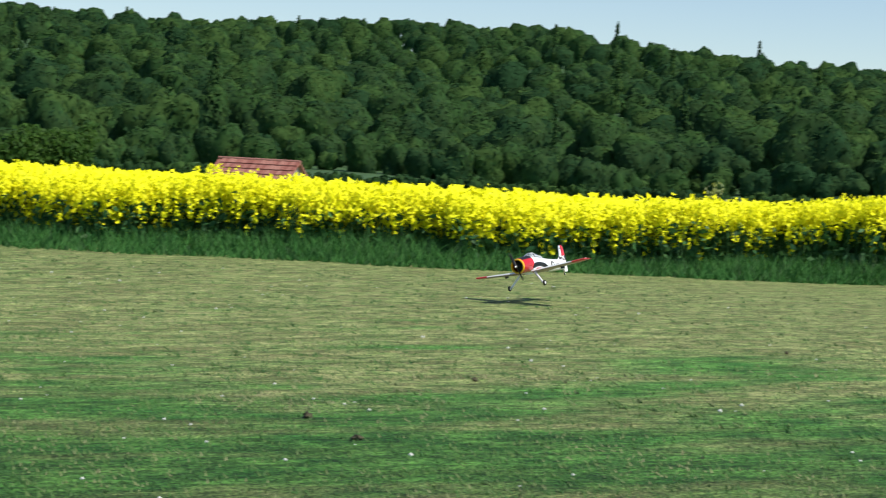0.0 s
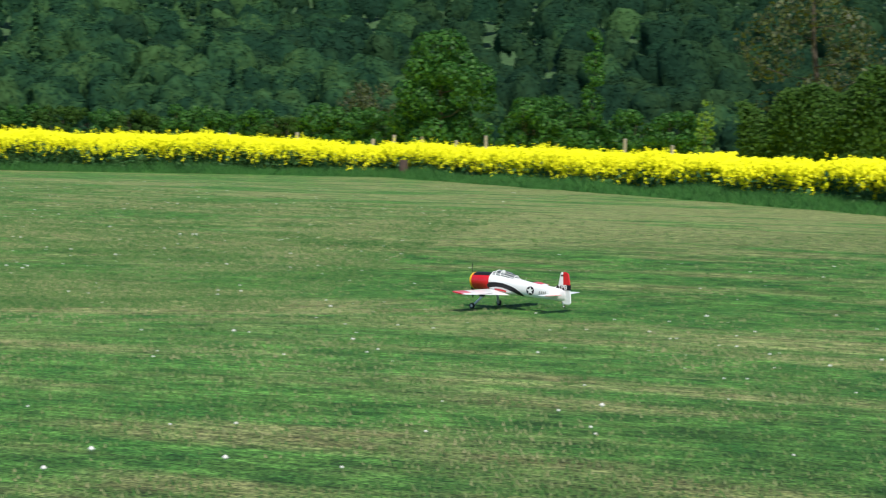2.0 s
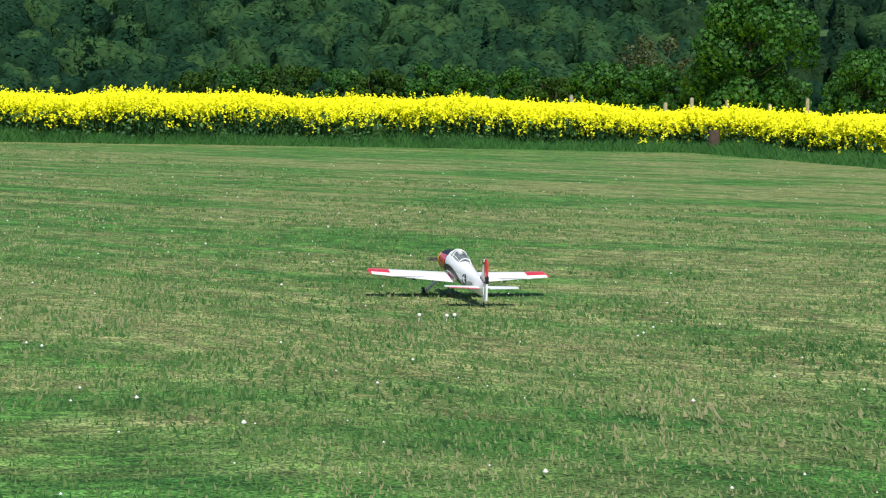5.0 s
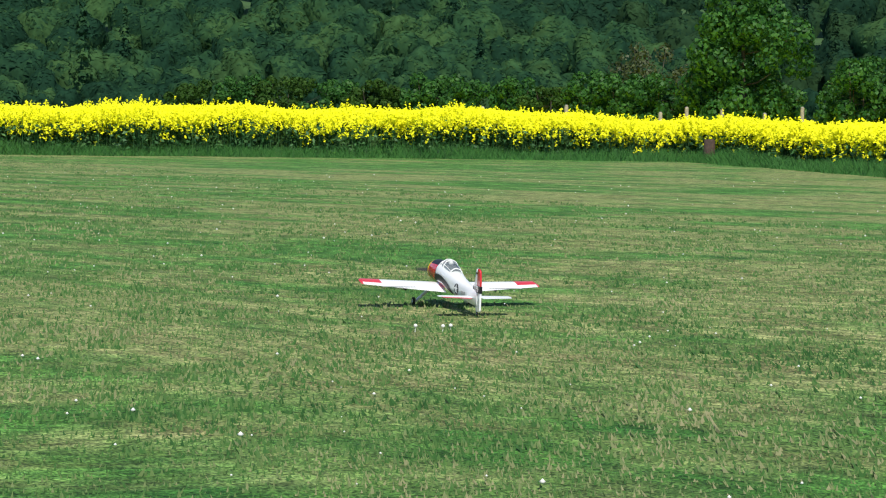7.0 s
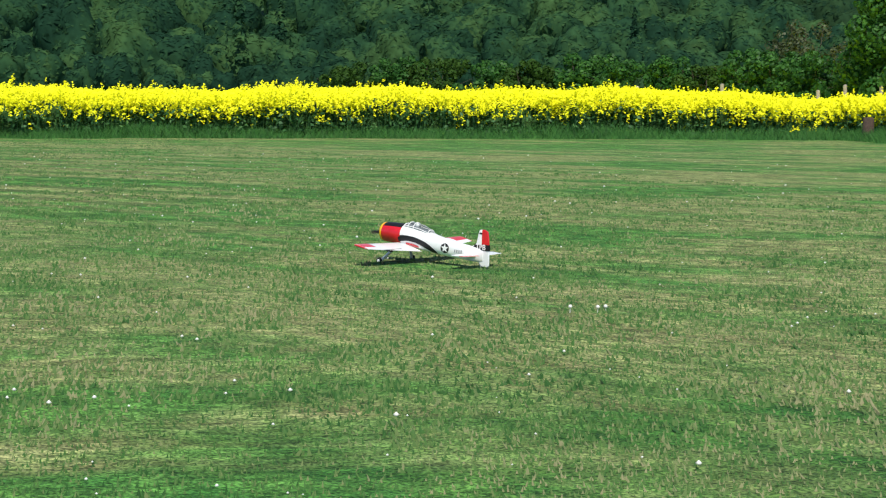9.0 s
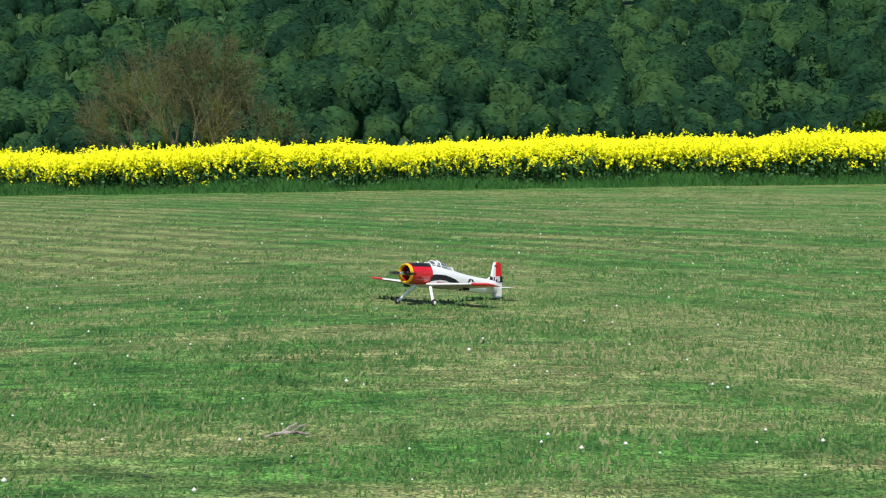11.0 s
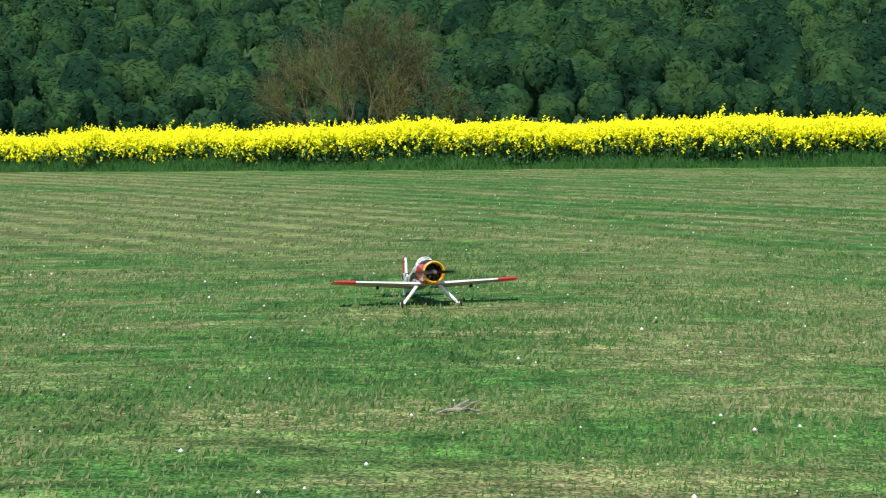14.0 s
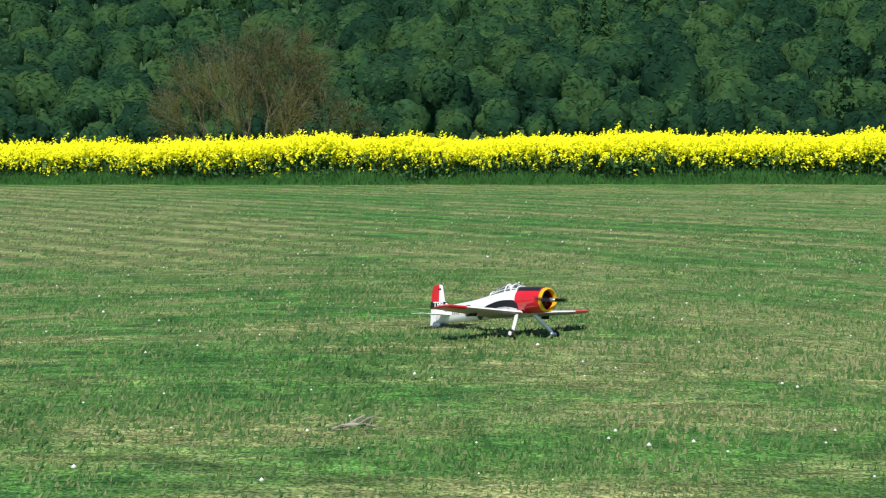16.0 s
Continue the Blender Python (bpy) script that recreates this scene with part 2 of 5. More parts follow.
M_STONE = material("pale_stone", [(0.22, 0.21, 0.18), (0.38, 0.36, 0.31)], 8, 0.9, fine=0.2, fine_scale=40, bump=0.4)
M_TILE = material("red_roof_tile", [(0.3, 0.105, 0.08), (0.38, 0.15, 0.115), (0.44, 0.2, 0.155)], 3, 0.8, fine=0.25, fine_scale=12, objrand=0.6)
M_WALL = material("grey_boards", [(0.22, 0.21, 0.19), (0.36, 0.34, 0.31)], 2, 0.85, fine=0.2, fine_scale=15)
M_PETAL = material("white_petal", [(0.75, 0.74, 0.68), (0.85, 0.84, 0.8)], 30, 0.6)
M_WHITE = material("white_film", [(0.87, 0.87, 0.87), (0.91, 0.91, 0.91)], 6, 0.3, fine=0.03, fine_scale=40, coat=0.4)
M_RED = material("red_film", [(0.62, 0.012, 0.02), (0.72, 0.02, 0.03)], 6, 0.25, fine=0.05, fine_scale=40, coat=0.4)
M_TIPRED = material("orange_red_film", [(0.66, 0.02, 0.03), (0.74, 0.035, 0.045)], 6, 0.3, fine=0.05, fine_scale=40, coat=0.3)
M_YRING = material("yellow_film", [(0.85, 0.42, 0.01), (0.9, 0.5, 0.015)], 6, 0.3, fine=0.05, fine_scale=40, coat=0.3)
M_BLACK = material("black_film", [(0.01, 0.01, 0.012), (0.017, 0.017, 0.02)], 6, 0.45, fine=0.1, fine_scale=40, spec=0.3)
M_RUBBER = material("black_rubber", [(0.015, 0.015, 0.015), (0.03, 0.03, 0.028)], 30, 0.8, fine=0.2)
M_ENGINE = material("dark_metal", [(0.02, 0.02, 0.022), (0.06, 0.06, 0.065)], 40, 0.45, fine=0.2, metallic=0.6)
M_STEEL = material("bright_metal", [(0.5, 0.5, 0.5), (0.65, 0.65, 0.65)], 30, 0.3, fine=0.1, metallic=0.9)
M_DOLLB = material("blue_cloth", [(0.1, 0.2, 0.4), (0.2, 0.32, 0.5)], 30, 0.8, fine=0.1)
M_UNDER = material("reddened_underside_film", [(0.4, 0.3, 0.31), (0.48, 0.36, 0.37)], 6, 0.4, fine=0.06, fine_scale=30)
M_COCKPIT = material("cockpit_paint", [(0.16, 0.18, 0.19), (0.24, 0.26, 0.27)], 20, 0.7, fine=0.1)
M_GREYF = material("grey_film", [(0.3, 0.3, 0.31), (0.4, 0.4, 0.41)], 12, 0.4, fine=0.1)


def glass_material():
    m = bpy.data.materials.new("canopy_glass")
    m.use_nodes = True
    nt = m.node_tree
    g = nt.nodes.new("ShaderNodeBsdfGlossy")
    g.inputs["Roughness"].default_value = 0.03
    tr = nt.nodes.new("ShaderNodeBsdfTransparent")
    tr.inputs[0].default_value = (0.82, 0.88, 0.9, 1)
    fr = nt.nodes.new("ShaderNodeFresnel")
    fr.inputs[0].default_value = 1.5
    mx = nt.nodes.new("ShaderNodeMixShader")
    nt.links.new(fr.outputs[0], mx.inputs[0])
    nt.links.new(tr.outputs[0], mx.inputs[1])
    nt.links.new(g.outputs[0], mx.inputs[2])
    nt.links.new(mx.outputs[0], nt.nodes["Material Output"].inputs[0])
    return m


M_GLASS = glass_material()


# ---- mesh helpers ----
def link_mesh(name, me, mat, parent=None, label=""):
    me.materials.append(mat)
    ob = new(name, me)
    if parent is not None:
        ob.parent = parent
    if label:
        ob["label"] = label
    return ob


def part(name, bm, mat, parent, label="", smooth=True):
    me = bpy.data.meshes.new(name)
    bm.normal_update()
    bm.to_mesh(me)
    bm.free()
    if smooth:
        me.shade_smooth()
        me.set_sharp_from_angle(angle=radians(40))
    return link_mesh(name, me, mat, parent, label)


def soup(name, verts, faces, mat, parent=None, label="", smooth=False):
    """A mesh from arrays: verts (n, 3), faces (m, k)."""
    me = bpy.data.meshes.new(name)
    verts, faces = np.asarray(verts, np.float32), np.asarray(faces, np.int32)
    me.vertices.add(len(verts))
    me.vertices.foreach_set("co", verts.ravel())
    me.loops.add(faces.size)
    me.loops.foreach_set("vertex_index", faces.ravel())
    me.polygons.add(len(faces))
    me.polygons.foreach_set("loop_start", np.arange(len(faces), dtype=np.int32) * faces.shape[1])
    if smooth:
        me.polygons.foreach_set("use_smooth", np.ones(len(faces), bool))
    me.update(calc_edges=True)
    return link_mesh(name, me, mat, parent, label)


def flakes(centres, size, rng, flat=0.0, aspect=0.7):
    """Small leaf-like quads, each turned at random, round the centres."""
    n = len(centres)
    a = rng.normal(size=(n, 3))
    a[:, 2] *= 1 - flat * 0.8
    a /= np.linalg.norm(a, axis=1)[:, None]
    b = np.cross(a, rng.normal(size=(n, 3)))
    b /= np.linalg.norm(b, axis=1)[:, None]
    s = (np.asarray(size) * rng.uniform(0.6, 1.35, n))[:, None] * 0.5
    a, b = a * s, b * s * aspect
    fold = np.cross(a, b)
    fold *= 0.25 / (np.linalg.norm(fold, axis=1)[:, None] + 1e-9) * s
    v = np.stack([centres - a, centres - b + fold, centres + a, centres + b + fold], 1).reshape(-1, 3)
    return v, np.arange(4 * n).reshape(n, 4)


def leafage(centres, normals, size, rng, jitter=0.55, aspect=0.75):
    """Leaf sprays that lie roughly along a crown's surface."""
    n = len(centres)
    nn = normals + rng.normal(0, jitter, (n, 3))
    nn /= np.linalg.norm(nn, axis=1)[:, None]
    a = np.cross(nn, rng.normal(size=(n, 3)))
    a /= np.linalg.norm(a, axis=1)[:, None]
    b = np.cross(nn, a)
    s = (np.asarray(size) * rng.uniform(0.6, 1.35, n))[:, None] * 0.5
    lift = nn * s * 0.22
    v = np.stack([centres - a * s, centres - b * s * aspect + lift, centres + a * s, centres + b * s * aspect + lift], 1).reshape(-1, 3)
    return v, np.arange(4 * n).reshape(n, 4)


def sprays(centres, normals, size, rng, jitter=0.45):
    """Three-cornered leaf sprays or petals that lie roughly along a surface; their corners in a row."""
    n = len(centres)
    nn = normals + rng.normal(0, jitter, (n, 3))
    nn /= np.linalg.norm(nn, axis=1)[:, None]
    a = np.cross(nn, rng.normal(size=(n, 3)))
    a /= np.linalg.norm(a, axis=1)[:, None]
    b = np.cross(nn, a)
    s = (np.asarray(size) * rng.uniform(0.6, 1.35, n))[:, None] * 0.5
    return np.stack([centres - a * s, centres + a * s * 0.8 - b * s * 0.9, centres + a * s * 0.6 + b * s], 1).reshape(-1, 3)


def lobes(n, rng, spread=0.62, small=0.3, big=0.48):
    """Centres and radii of the bulges of a unit crown."""
    c = rng.normal(size=(n, 3))
    c /= np.linalg.norm(c, axis=1)[:, None]
    c *= spread * rng.uniform(0.75, 1.1, (n, 1))
    return c, rng.uniform(small, big, n)


def crown_points(c, r, n, rng):
    """Points on the outside of the bulges, with their normals."""
    k = rng.choice(len(c), n, p=r ** 2 / (r ** 2).sum())
    d = rng.normal(size=(n, 3))
    d /= np.linalg.norm(d, axis=1)[:, None]
    p = c[k] + d * (r[k] * rng.uniform(0.82, 1.08, n))[:, None]
    inside = (np.linalg.norm(p[:, None] - c[None], axis=2) < r[None] * 0.8).any(1)
    return p[~inside], d[~inside]


def blades(base, height, width, rng, lean=0.35, turned=None):
    """Grass blades: one slender triangle each."""
    n = len(base)
    ang = rng.uniform(0, 2 * np.pi, n) if turned is None else rng.normal(turned, 0.7, n)
    side = np.stack([np.cos(ang), np.sin(ang), np.zeros(n)], 1) * (np.asarray(width) * 0.5 * np.ones(n))[:, None]
    tip = rng.normal(size=(n, 3)) * lean
    if turned is not None:
        # blades lean away from the sun, so their faces catch its light
        tip[:, :2] = tip[:, :2] * 0.3 + np.abs(tip[:, :1]) * (-0.927, 0.375)
    tip[:, 2] = 1
    h = (height * rng.uniform(0.5, 1.3, n))[:, None]
    v = np.stack([base - side, base + side, base + tip * h], 1).reshape(-1, 3)
    return v, np.arange(3 * n).reshape(n, 3)


def box(bm, x0, x1, y0, y1, z0, z1, bevel=0.0):
    r = bmesh.ops.create_cube(bm, size=1)["verts"]
    for v in r:
        v.co = Vector(((x0 + x1) / 2 + v.co.x * (x1 - x0), (y0 + y1) / 2 + v.co.y * (y1 - y0), (z0 + z1) / 2 + v.co.z * (z1 - z0)))
    if bevel:
        ed = list({e for v in r for e in v.link_edges})
        bmesh.ops.bevel(bm, geom=ed, offset=bevel, segments=2, affect="EDGES")
    return bm


def tube(bm, pts, radii, seg=8):
    """A tapered tube along the points."""
    rings = []
    for i, p in enumerate(pts):
        p = Vector(p)
        d = (Vector(pts[min(i + 1, len(pts) - 1)]) - Vector(pts[max(i - 1, 0)])).normalized()
        x = d.orthogonal().normalized()
        y = d.cross(x)
        rings.append([bm.verts.new(p + (x * math.cos(k * 2 * math.pi / seg) + y * math.sin(k * 2 * math.pi / seg)) * radii[i]) for k in range(seg)])
    for a, b in zip(rings, rings[1:]):
        # nearest start vertex avoids a twist
        s = min(range(seg), key=lambda k: (b[k].co - a[0].co).length)
        for k in range(seg):
            bm.faces.new((a[k], a[(k + 1) % seg], b[(k + 1 + s) % seg], b[(k + s) % seg]))
    bm.faces.new(rings[0][::-1])
    bm.faces.new(rings[-1])
    return bm


def smoothstep(x):
    x = np.clip(x, 0, 1)
    return x * x * (3 - 2 * x)


# ---- the lie of the land ----
def segment_distance(x, y, a, b):
    dx, dy = b[0] - a[0], b[1] - a[1]
    k = np.clip(((x - a[0]) * dx + (y - a[1]) * dy) / (dx * dx + dy * dy), 0, 1)
    return np.hypot(x - a[0] - k * dx, y - a[1] - k * dy)


def dip(x, y):
    """A shallow hollow along the landing strip and a low swell beside it."""
    return (-0.2 * np.exp(-(segment_distance(x, y, (-6, 18.5), (-16, 12.5)) / 6.0) ** 2) - 0.07 * np.exp(-(segment_distance(x, y, (-21, 14), (-28, 17.2)) / 4.0) ** 2)
            + 0.09 * np.exp(-(segment_distance(x, y, (-31, 11.4), (-27, 11.2)) / 3.5) ** 2))


def hill(x, y):
    """The wooded hillside that closes the valley."""
    r, az = np.hypot(x, y), np.degrees(np.arctan2(x, y))
    ridge = np.interp(az, [-180, -110, -45, -30, -22, -13, 0, 12, 30, 180], [40, 68, 66, 60, 47, 39, 40.5, 34.5, 25, 20])
    return ridge * smoothstep((r - 240) / 520) ** 0.8 + 2.0 * smoothstep((r - 200) / 100) * np.sin(az * 0.35 + r * 0.012)


def fall(x, y):
    """The fields sink gently away beyond the meadow."""
    beyond = np.clip(y - (33.0 - 0.25 * np.minimum(x + 10, 0)), 0, 50)
    west = np.clip(-x - 76, 0, 40)
    return -0.012 * beyond * smoothstep((x + 62) / 22) - 0.009 * west * smoothstep((34 - y) / 26)


def land(x, y):
    return dip(x, y) + hill(x, y) + fall(x, y)


def ground():
    rad = np.concatenate([np.linspace(0, 80, 81)[1:], np.geomspace(82, 4500, 60)])
    n = 256
    ang = np.arange(n) * 2 * np.pi / n
    X = -14 + np.outer(rad, np.sin(ang)).ravel()
    Y = 8 + np.outer(rad, np.cos(ang)).ravel()
    V = np.column_stack([np.r_[-14, X], np.r_[8, Y], land(np.r_[-14.0, X], np.r_[8.0, Y])])
    i = np.arange((len(rad) - 1) * n)
    j = i // n * n + (i + 1) % n
    F = np.column_stack([i, j, j + n, i + n]) + 1
    ob = soup("ground", V, F[:, ::-1], M_LAWN, smooth=True)
    me = ob.data
    k = np.arange(n)
    bm = bmesh.new()
    bm.from_mesh(me)
    bm.verts.ensure_lookup_table()
    for q in k:
        bm.faces.new((bm.verts[0], bm.verts[1 + int((q + 1) % n)], bm.verts[1 + int(q)]))
    bmesh.ops.recalc_face_normals(bm, faces=bm.faces)
    bm.to_mesh(me)
    bm.free()
    me.shade_smooth()
    me.materials.append(M_FLOOR)
    for p in me.polygons:
        if math.hypot(p.center.x, p.center.y) > 170:
            p.material_index = 1
    tagged(ob, "mown meadow with straw-coloured dry patches", "ground", kind="structure")


ground()


# ---- lawn: grass blades, clover heads, clods ----
def sector(n, centre, az0, az1, r0, r1, rng, power=1.0):
    a = np.radians(rng.uniform(az0, az1, n))
    r = r0 + (r1 - r0) * rng.uniform(0, 1, n) ** power
    x, y = centre[0] + r * np.sin(a), centre[1] + r * np.cos(a)
    return np.column_stack([x, y, land(x, y)])


EYE_A, EYE_B = (0.0, 0.0), (-13.8, 8.64)
_rng = np.random.default_rng(7)


def lawn_blades():
    base = np.concatenate([sector(230000, EYE_A, -78, 16, 4, 34, _rng), sector(230000, EYE_B, -108, -42, 2.5, 34, _rng)])
    keep = np.array([noise.noise((p[0] * 0.7, p[1] * 0.7, 3.1)) for p in base[::1]]) + _rng.uniform(-0.5, 0.7, len(base)) > -0.1
    base = base[keep]
    far = np.minimum(np.hypot(base[:, 0], base[:, 1]), np.hypot(base[:, 0] - EYE_B[0], base[:, 1] - EYE_B[1]))
    base = base[_rng.uniform(0, 1, len(base)) > (far - 9) / 22]
    v, f = blades(base, 0.021, 0.014, _rng, 0.9, radians(68))
    # coarser tufts that still tell apart farther off
    tuft = np.concatenate([sector(12000, EYE_A, -78, 16, 12, 46, _rng), sector(52000, EYE_B, -108, -42, 9, 56, _rng)])
    tuft = tuft[segment_distance(tuft[:, 0], tuft[:, 1], (-58, 44), (60, 44)) > 17]
    lush = np.array([noise.noise((p[0] * 1.1, p[1] * 1.1, 8.3)) for p in tuft])
    tuft = np.repeat(tuft[lush + _rng.uniform(-0.4, 0.4, len(tuft)) > 0], 4, 0)
    tuft[:, :2] += _rng.normal(0, 0.022, (len(tuft), 2))
    v2, f2 = blades(tuft, 0.03, 0.026, _rng, 1.1, radians(68))
    v, f = np.concatenate([v, v2]), np.concatenate([f, f2 + len(v)])
    ob = soup("grass", v, f, M_BLADE)
    tagged(ob, "short mown grass blades covering the meadow", "grass", kind="stuff")


lawn_blades()


def lawn_flowers():
    p = np.concatenate([sector(430, EYE_A, -78, 16, 6, 27, _rng, 0.8), sector(760, EYE_B, -108, -42, 7, 44, _rng, 0.8)])
    V, F, off = [], [], 0
    for q in p:
        r, h = _rng.uniform(0.004, 0.011) + 0.006 * (_rng.uniform() > 0.8), _rng.uniform(0.02, 0.04)
        c = np.array([[math.cos(k * math.pi / 3) * r, math.sin(k * math.pi / 3) * r, h] for k in range(6)])
        V.append(np.vstack([c, [[0, 0, h + r * 0.9]], [[0, 0, h - r * 0.9]]]) + q)
        F += [(off + k, off + (k + 1) % 6, off + 6) for k in range(6)] + [(off + (k + 1) % 6, off + k, off + 7) for k in range(6)]
        off += 8
    ob = soup("clover_heads", np.vstack(V), F, M_PETAL)
    tagged(ob, "small white clover and daisy heads in the grass", "flowers", kind="stuff")


lawn_flowers()


# ---- rape field ----
EDGE = np.array([(60, 42), (30, 34), (6.9, 30.2), (0, 28.5), (-6, 28.1), (-15.5, 30.5), (-22.5, 32.8), (-28, 35.2), (-38, 38.8), (-46, 41.2), (-51.3, 42.9),
                 (-58.2, 44.9), (-62.6, 38.5), (-67.6, 27.5), (-71, 16), (-75.5, 4), (-78, -8), (-80, -30)], float)
SETBACK = np.array([2.0, 2.0, 1.8, 1.8, 1.8, 1.9, 2.0, 2.2, 2.6, 3.0, 3.2, 2.2, 1.2, 0.8, 0.8, 0.8, 0.8, 0.8])
HUB = np.array([-14.0, 8.0])
_len = np.r_[0, np.cumsum(np.hypot(*np.diff(EDGE, axis=0).T))]
CORNER = _len[11]


def edge_at(s, d):
    """The point d metres outwards of the mown edge, s metres along it."""
    e = np.column_stack([np.interp(s, _len, EDGE[:, 0]), np.interp(s, _len, EDGE[:, 1])])
    o = e - HUB
    e = e + o / np.linalg.norm(o, axis=1)[:, None] * np.asarray(d)[:, None]
    return e


def wobble(s):
    return 0.22 * np.sin(s * 0.9) + 0.18 * np.sin(s * 2.3 + 1) + 0.1 * np.sin(s * 5.1 + 2)


def crop_height(s):
    """Height of the stand; it sags and swells along the edge."""
    swell = np.interp(s, [0, _len[2], _len[3], _len[5], _len[9], CORNER, _len[12], _len[14], _len[15], _len[17]],
                      [1.35, 1.26, 0.99, 1.07, 1.03, 1.1, 1.34, 1.25, 1.03, 1.02])
    return swell + 0.05 * np.sin(s * 0.7) + 0.04 * np.sin(s * 1.9 + 2)


def facing(p, up=0.5):
    """Directions from the flowers to the light and the open side."""
    o = np.column_stack([HUB[0] - p[:, 0], HUB[1] - p[:, 1], np.zeros(len(p))])
    o /= np.linalg.norm(o, axis=1)[:, None]
    return o * 0.45 + np.array([0.54, -0.22, 0.81]) * 0.7


def xyz(xy, z):
    return np.column_stack([xy, land(xy[:, 0], xy[:, 1]) + z])


def rape_front():
    """The outer two metres: stems, leaves and flowering heads."""
    rng = np.random.default_rng(11)
    n = 6600
    s = np.where(rng.uniform(0, 1, n) < 0.2, rng.uniform(_len[2] - 2, _len[9], n), rng.uniform(_len[2] - 5, _len[15] + 4, n))
    d = np.interp(s, _len, SETBACK) + wobble(s) + rng.uniform(0, 1, n) ** 1.3 * 2.2
    h = crop_height(s) * (0.95 + rng.uniform(-1, 1, n) * np.where(s < _len[8], 0.06, 0.1)) + (rng.uniform(0, 1, n) > np.where(s < _len[8], 0.97, 0.9)) * rng.uniform(0.04, 0.2, n)
    root = xyz(edge_at(s, d), 0)
    # flowering heads: short upright clusters at many heights, densest near the top
    heads, each = 11, 7
    who = np.repeat(np.arange(n), heads)
    hx = rng.normal(0, 0.12, (len(who), 2))
    hz = h[who] - np.abs(rng.normal(0, 1, len(who))) * np.where(s[who] < _len[8], 0.17, 0.21) - (rng.uniform(0, 1, len(who)) > 0.85) * rng.uniform(0.1, 0.35, len(who)) + 0.03
    hz += (rng.uniform(0, 1, len(who)) > 0.82) * rng.uniform(0, 0.14, len(who)) * np.where(s[who] < _len[8], 0.4, 1.0)
    cen = np.repeat(np.column_stack([root[who, :2] + hx, root[who, 2] + np.maximum(hz, 0.36)]), each, 0)
    k = len(cen)
    cen += rng.normal(0, 0.026, (k, 3))
    cen[:, 2] -= rng.uniform(0, 1, k) ** 1.4 * 0.13
    v = sprays(cen, facing(cen), np.where(np.repeat(s[who], each) < _len[9], 0.063, 0.06), rng, 0.38)
    flowers = soup("rape_flowers", v, np.arange(len(v)).reshape(-1, 3), M_YELLOW)
    # spires on top
    m = rng.integers(0, n, 13000)
    tip = root[m].copy()
    tip[:, :2] += rng.normal(0, 0.1, (13000, 2))
    tip[:, 2] += h[m] + rng.uniform(-0.06, 0.04, 13000) + 0.22 * rng.uniform(0, 1, 13000) ** 3.5 * np.where(s[m] < _len[8], 0.3, 1.0)
    sp = np.repeat(tip, 5, 0)
    sp += rng.normal(0, 0.018, sp.shape)
    sp[:, 2] += np.tile(np.linspace(-0.06, 0.05, 5), 13000)
    v = sprays(sp, facing(sp), 0.056, rng, 0.5)
    top = soup("rape_spires", v, np.arange(len(v)).reshape(-1, 3), M_YELLOW)
    # stems and leaves
    stem, sf = blades(np.repeat(root, 2, 0) + rng.normal(0, 0.05, (2 * n, 3)) * (1, 1, 0), np.repeat(h, 2) * 0.9, 0.022, rng, 0.05)
    stems = soup("rape_stems", stem, sf, M_STEM)
    lc = np.repeat(root, 10, 0)
    lc[:, :2] += rng.normal(0, 0.13, (len(lc), 2))
    lc[:, 2] += rng.uniform(0.03, 0.75, len(lc)) * np.repeat(h, 10)
    v, f = flakes(lc, 0.15, rng, 0.3, 0.5)
    leaves = soup("rape_leaves", v, f, M_STEM)
    field = new("rape_field")
    tagged(field, "dense field of yellow flowering rapeseed beside the mown grass", "crop field", kind="stuff")
    for o in (flowers, top, stems, leaves):
        o.parent = field
    return field


def rape_inside(field):
    """The closed canopy behind the front rows."""
    rng = np.random.default_rng(12)
    ns, depth = 520, np.array([0.7, 0.9, 1.6, 2.5, 4, 6, 9, 13, 18, 24, 31, 39])
    s = np.linspace(_len[0], _len[17], ns)
    V, nd = [], len(depth)
    for j, d in enumerate(depth):
        far = np.where(s < CORNER, d, np.minimum(d, 26))
        xy = edge_at(s, np.interp(s, _len, SETBACK) + wobble(s) * 0.8 + far)
        z = crop_height(s) - 0.07 + rng.normal(0, 0.03, ns)
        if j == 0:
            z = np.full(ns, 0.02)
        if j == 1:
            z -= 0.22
        V.append(xyz(xy, z))
    V = np.concatenate(V)
    i = np.arange(ns - 1)
    # the front wall is a plain dark sheet standing in for shade inside the crop
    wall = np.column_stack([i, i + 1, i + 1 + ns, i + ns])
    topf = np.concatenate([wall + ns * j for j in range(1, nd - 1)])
    shade = soup("rape_inner_shade", V, wall, M_SHADE, field)
    canopy = soup("rape_canopy", V, topf, M_CANOPY, field, smooth=True)
    n = 30000
    s = rng.uniform(_len[1], _len[16], n)
    d = np.interp(s, _len, SETBACK) + 1.2 + rng.uniform(0, 1, n) ** 2.2 * np.where(s < CORNER, 37, 24)
    p = xyz(edge_at(s, d), crop_height(s) + rng.normal(-0.07, 0.05, n))
    p = np.repeat(p, 4, 0)
    p += rng.normal(0, 0.06, p.shape) * (1, 1, 0.6)
    v = sprays(p, facing(p), 0.14, rng, 0.3)
    soup("rape_tops", v, np.arange(len(v)).reshape(-1, 3), M_YELLOW, field)
    for o in field.children:
        o["kind"] = "stuff"


_field = rape_front()
rape_inside(_field)


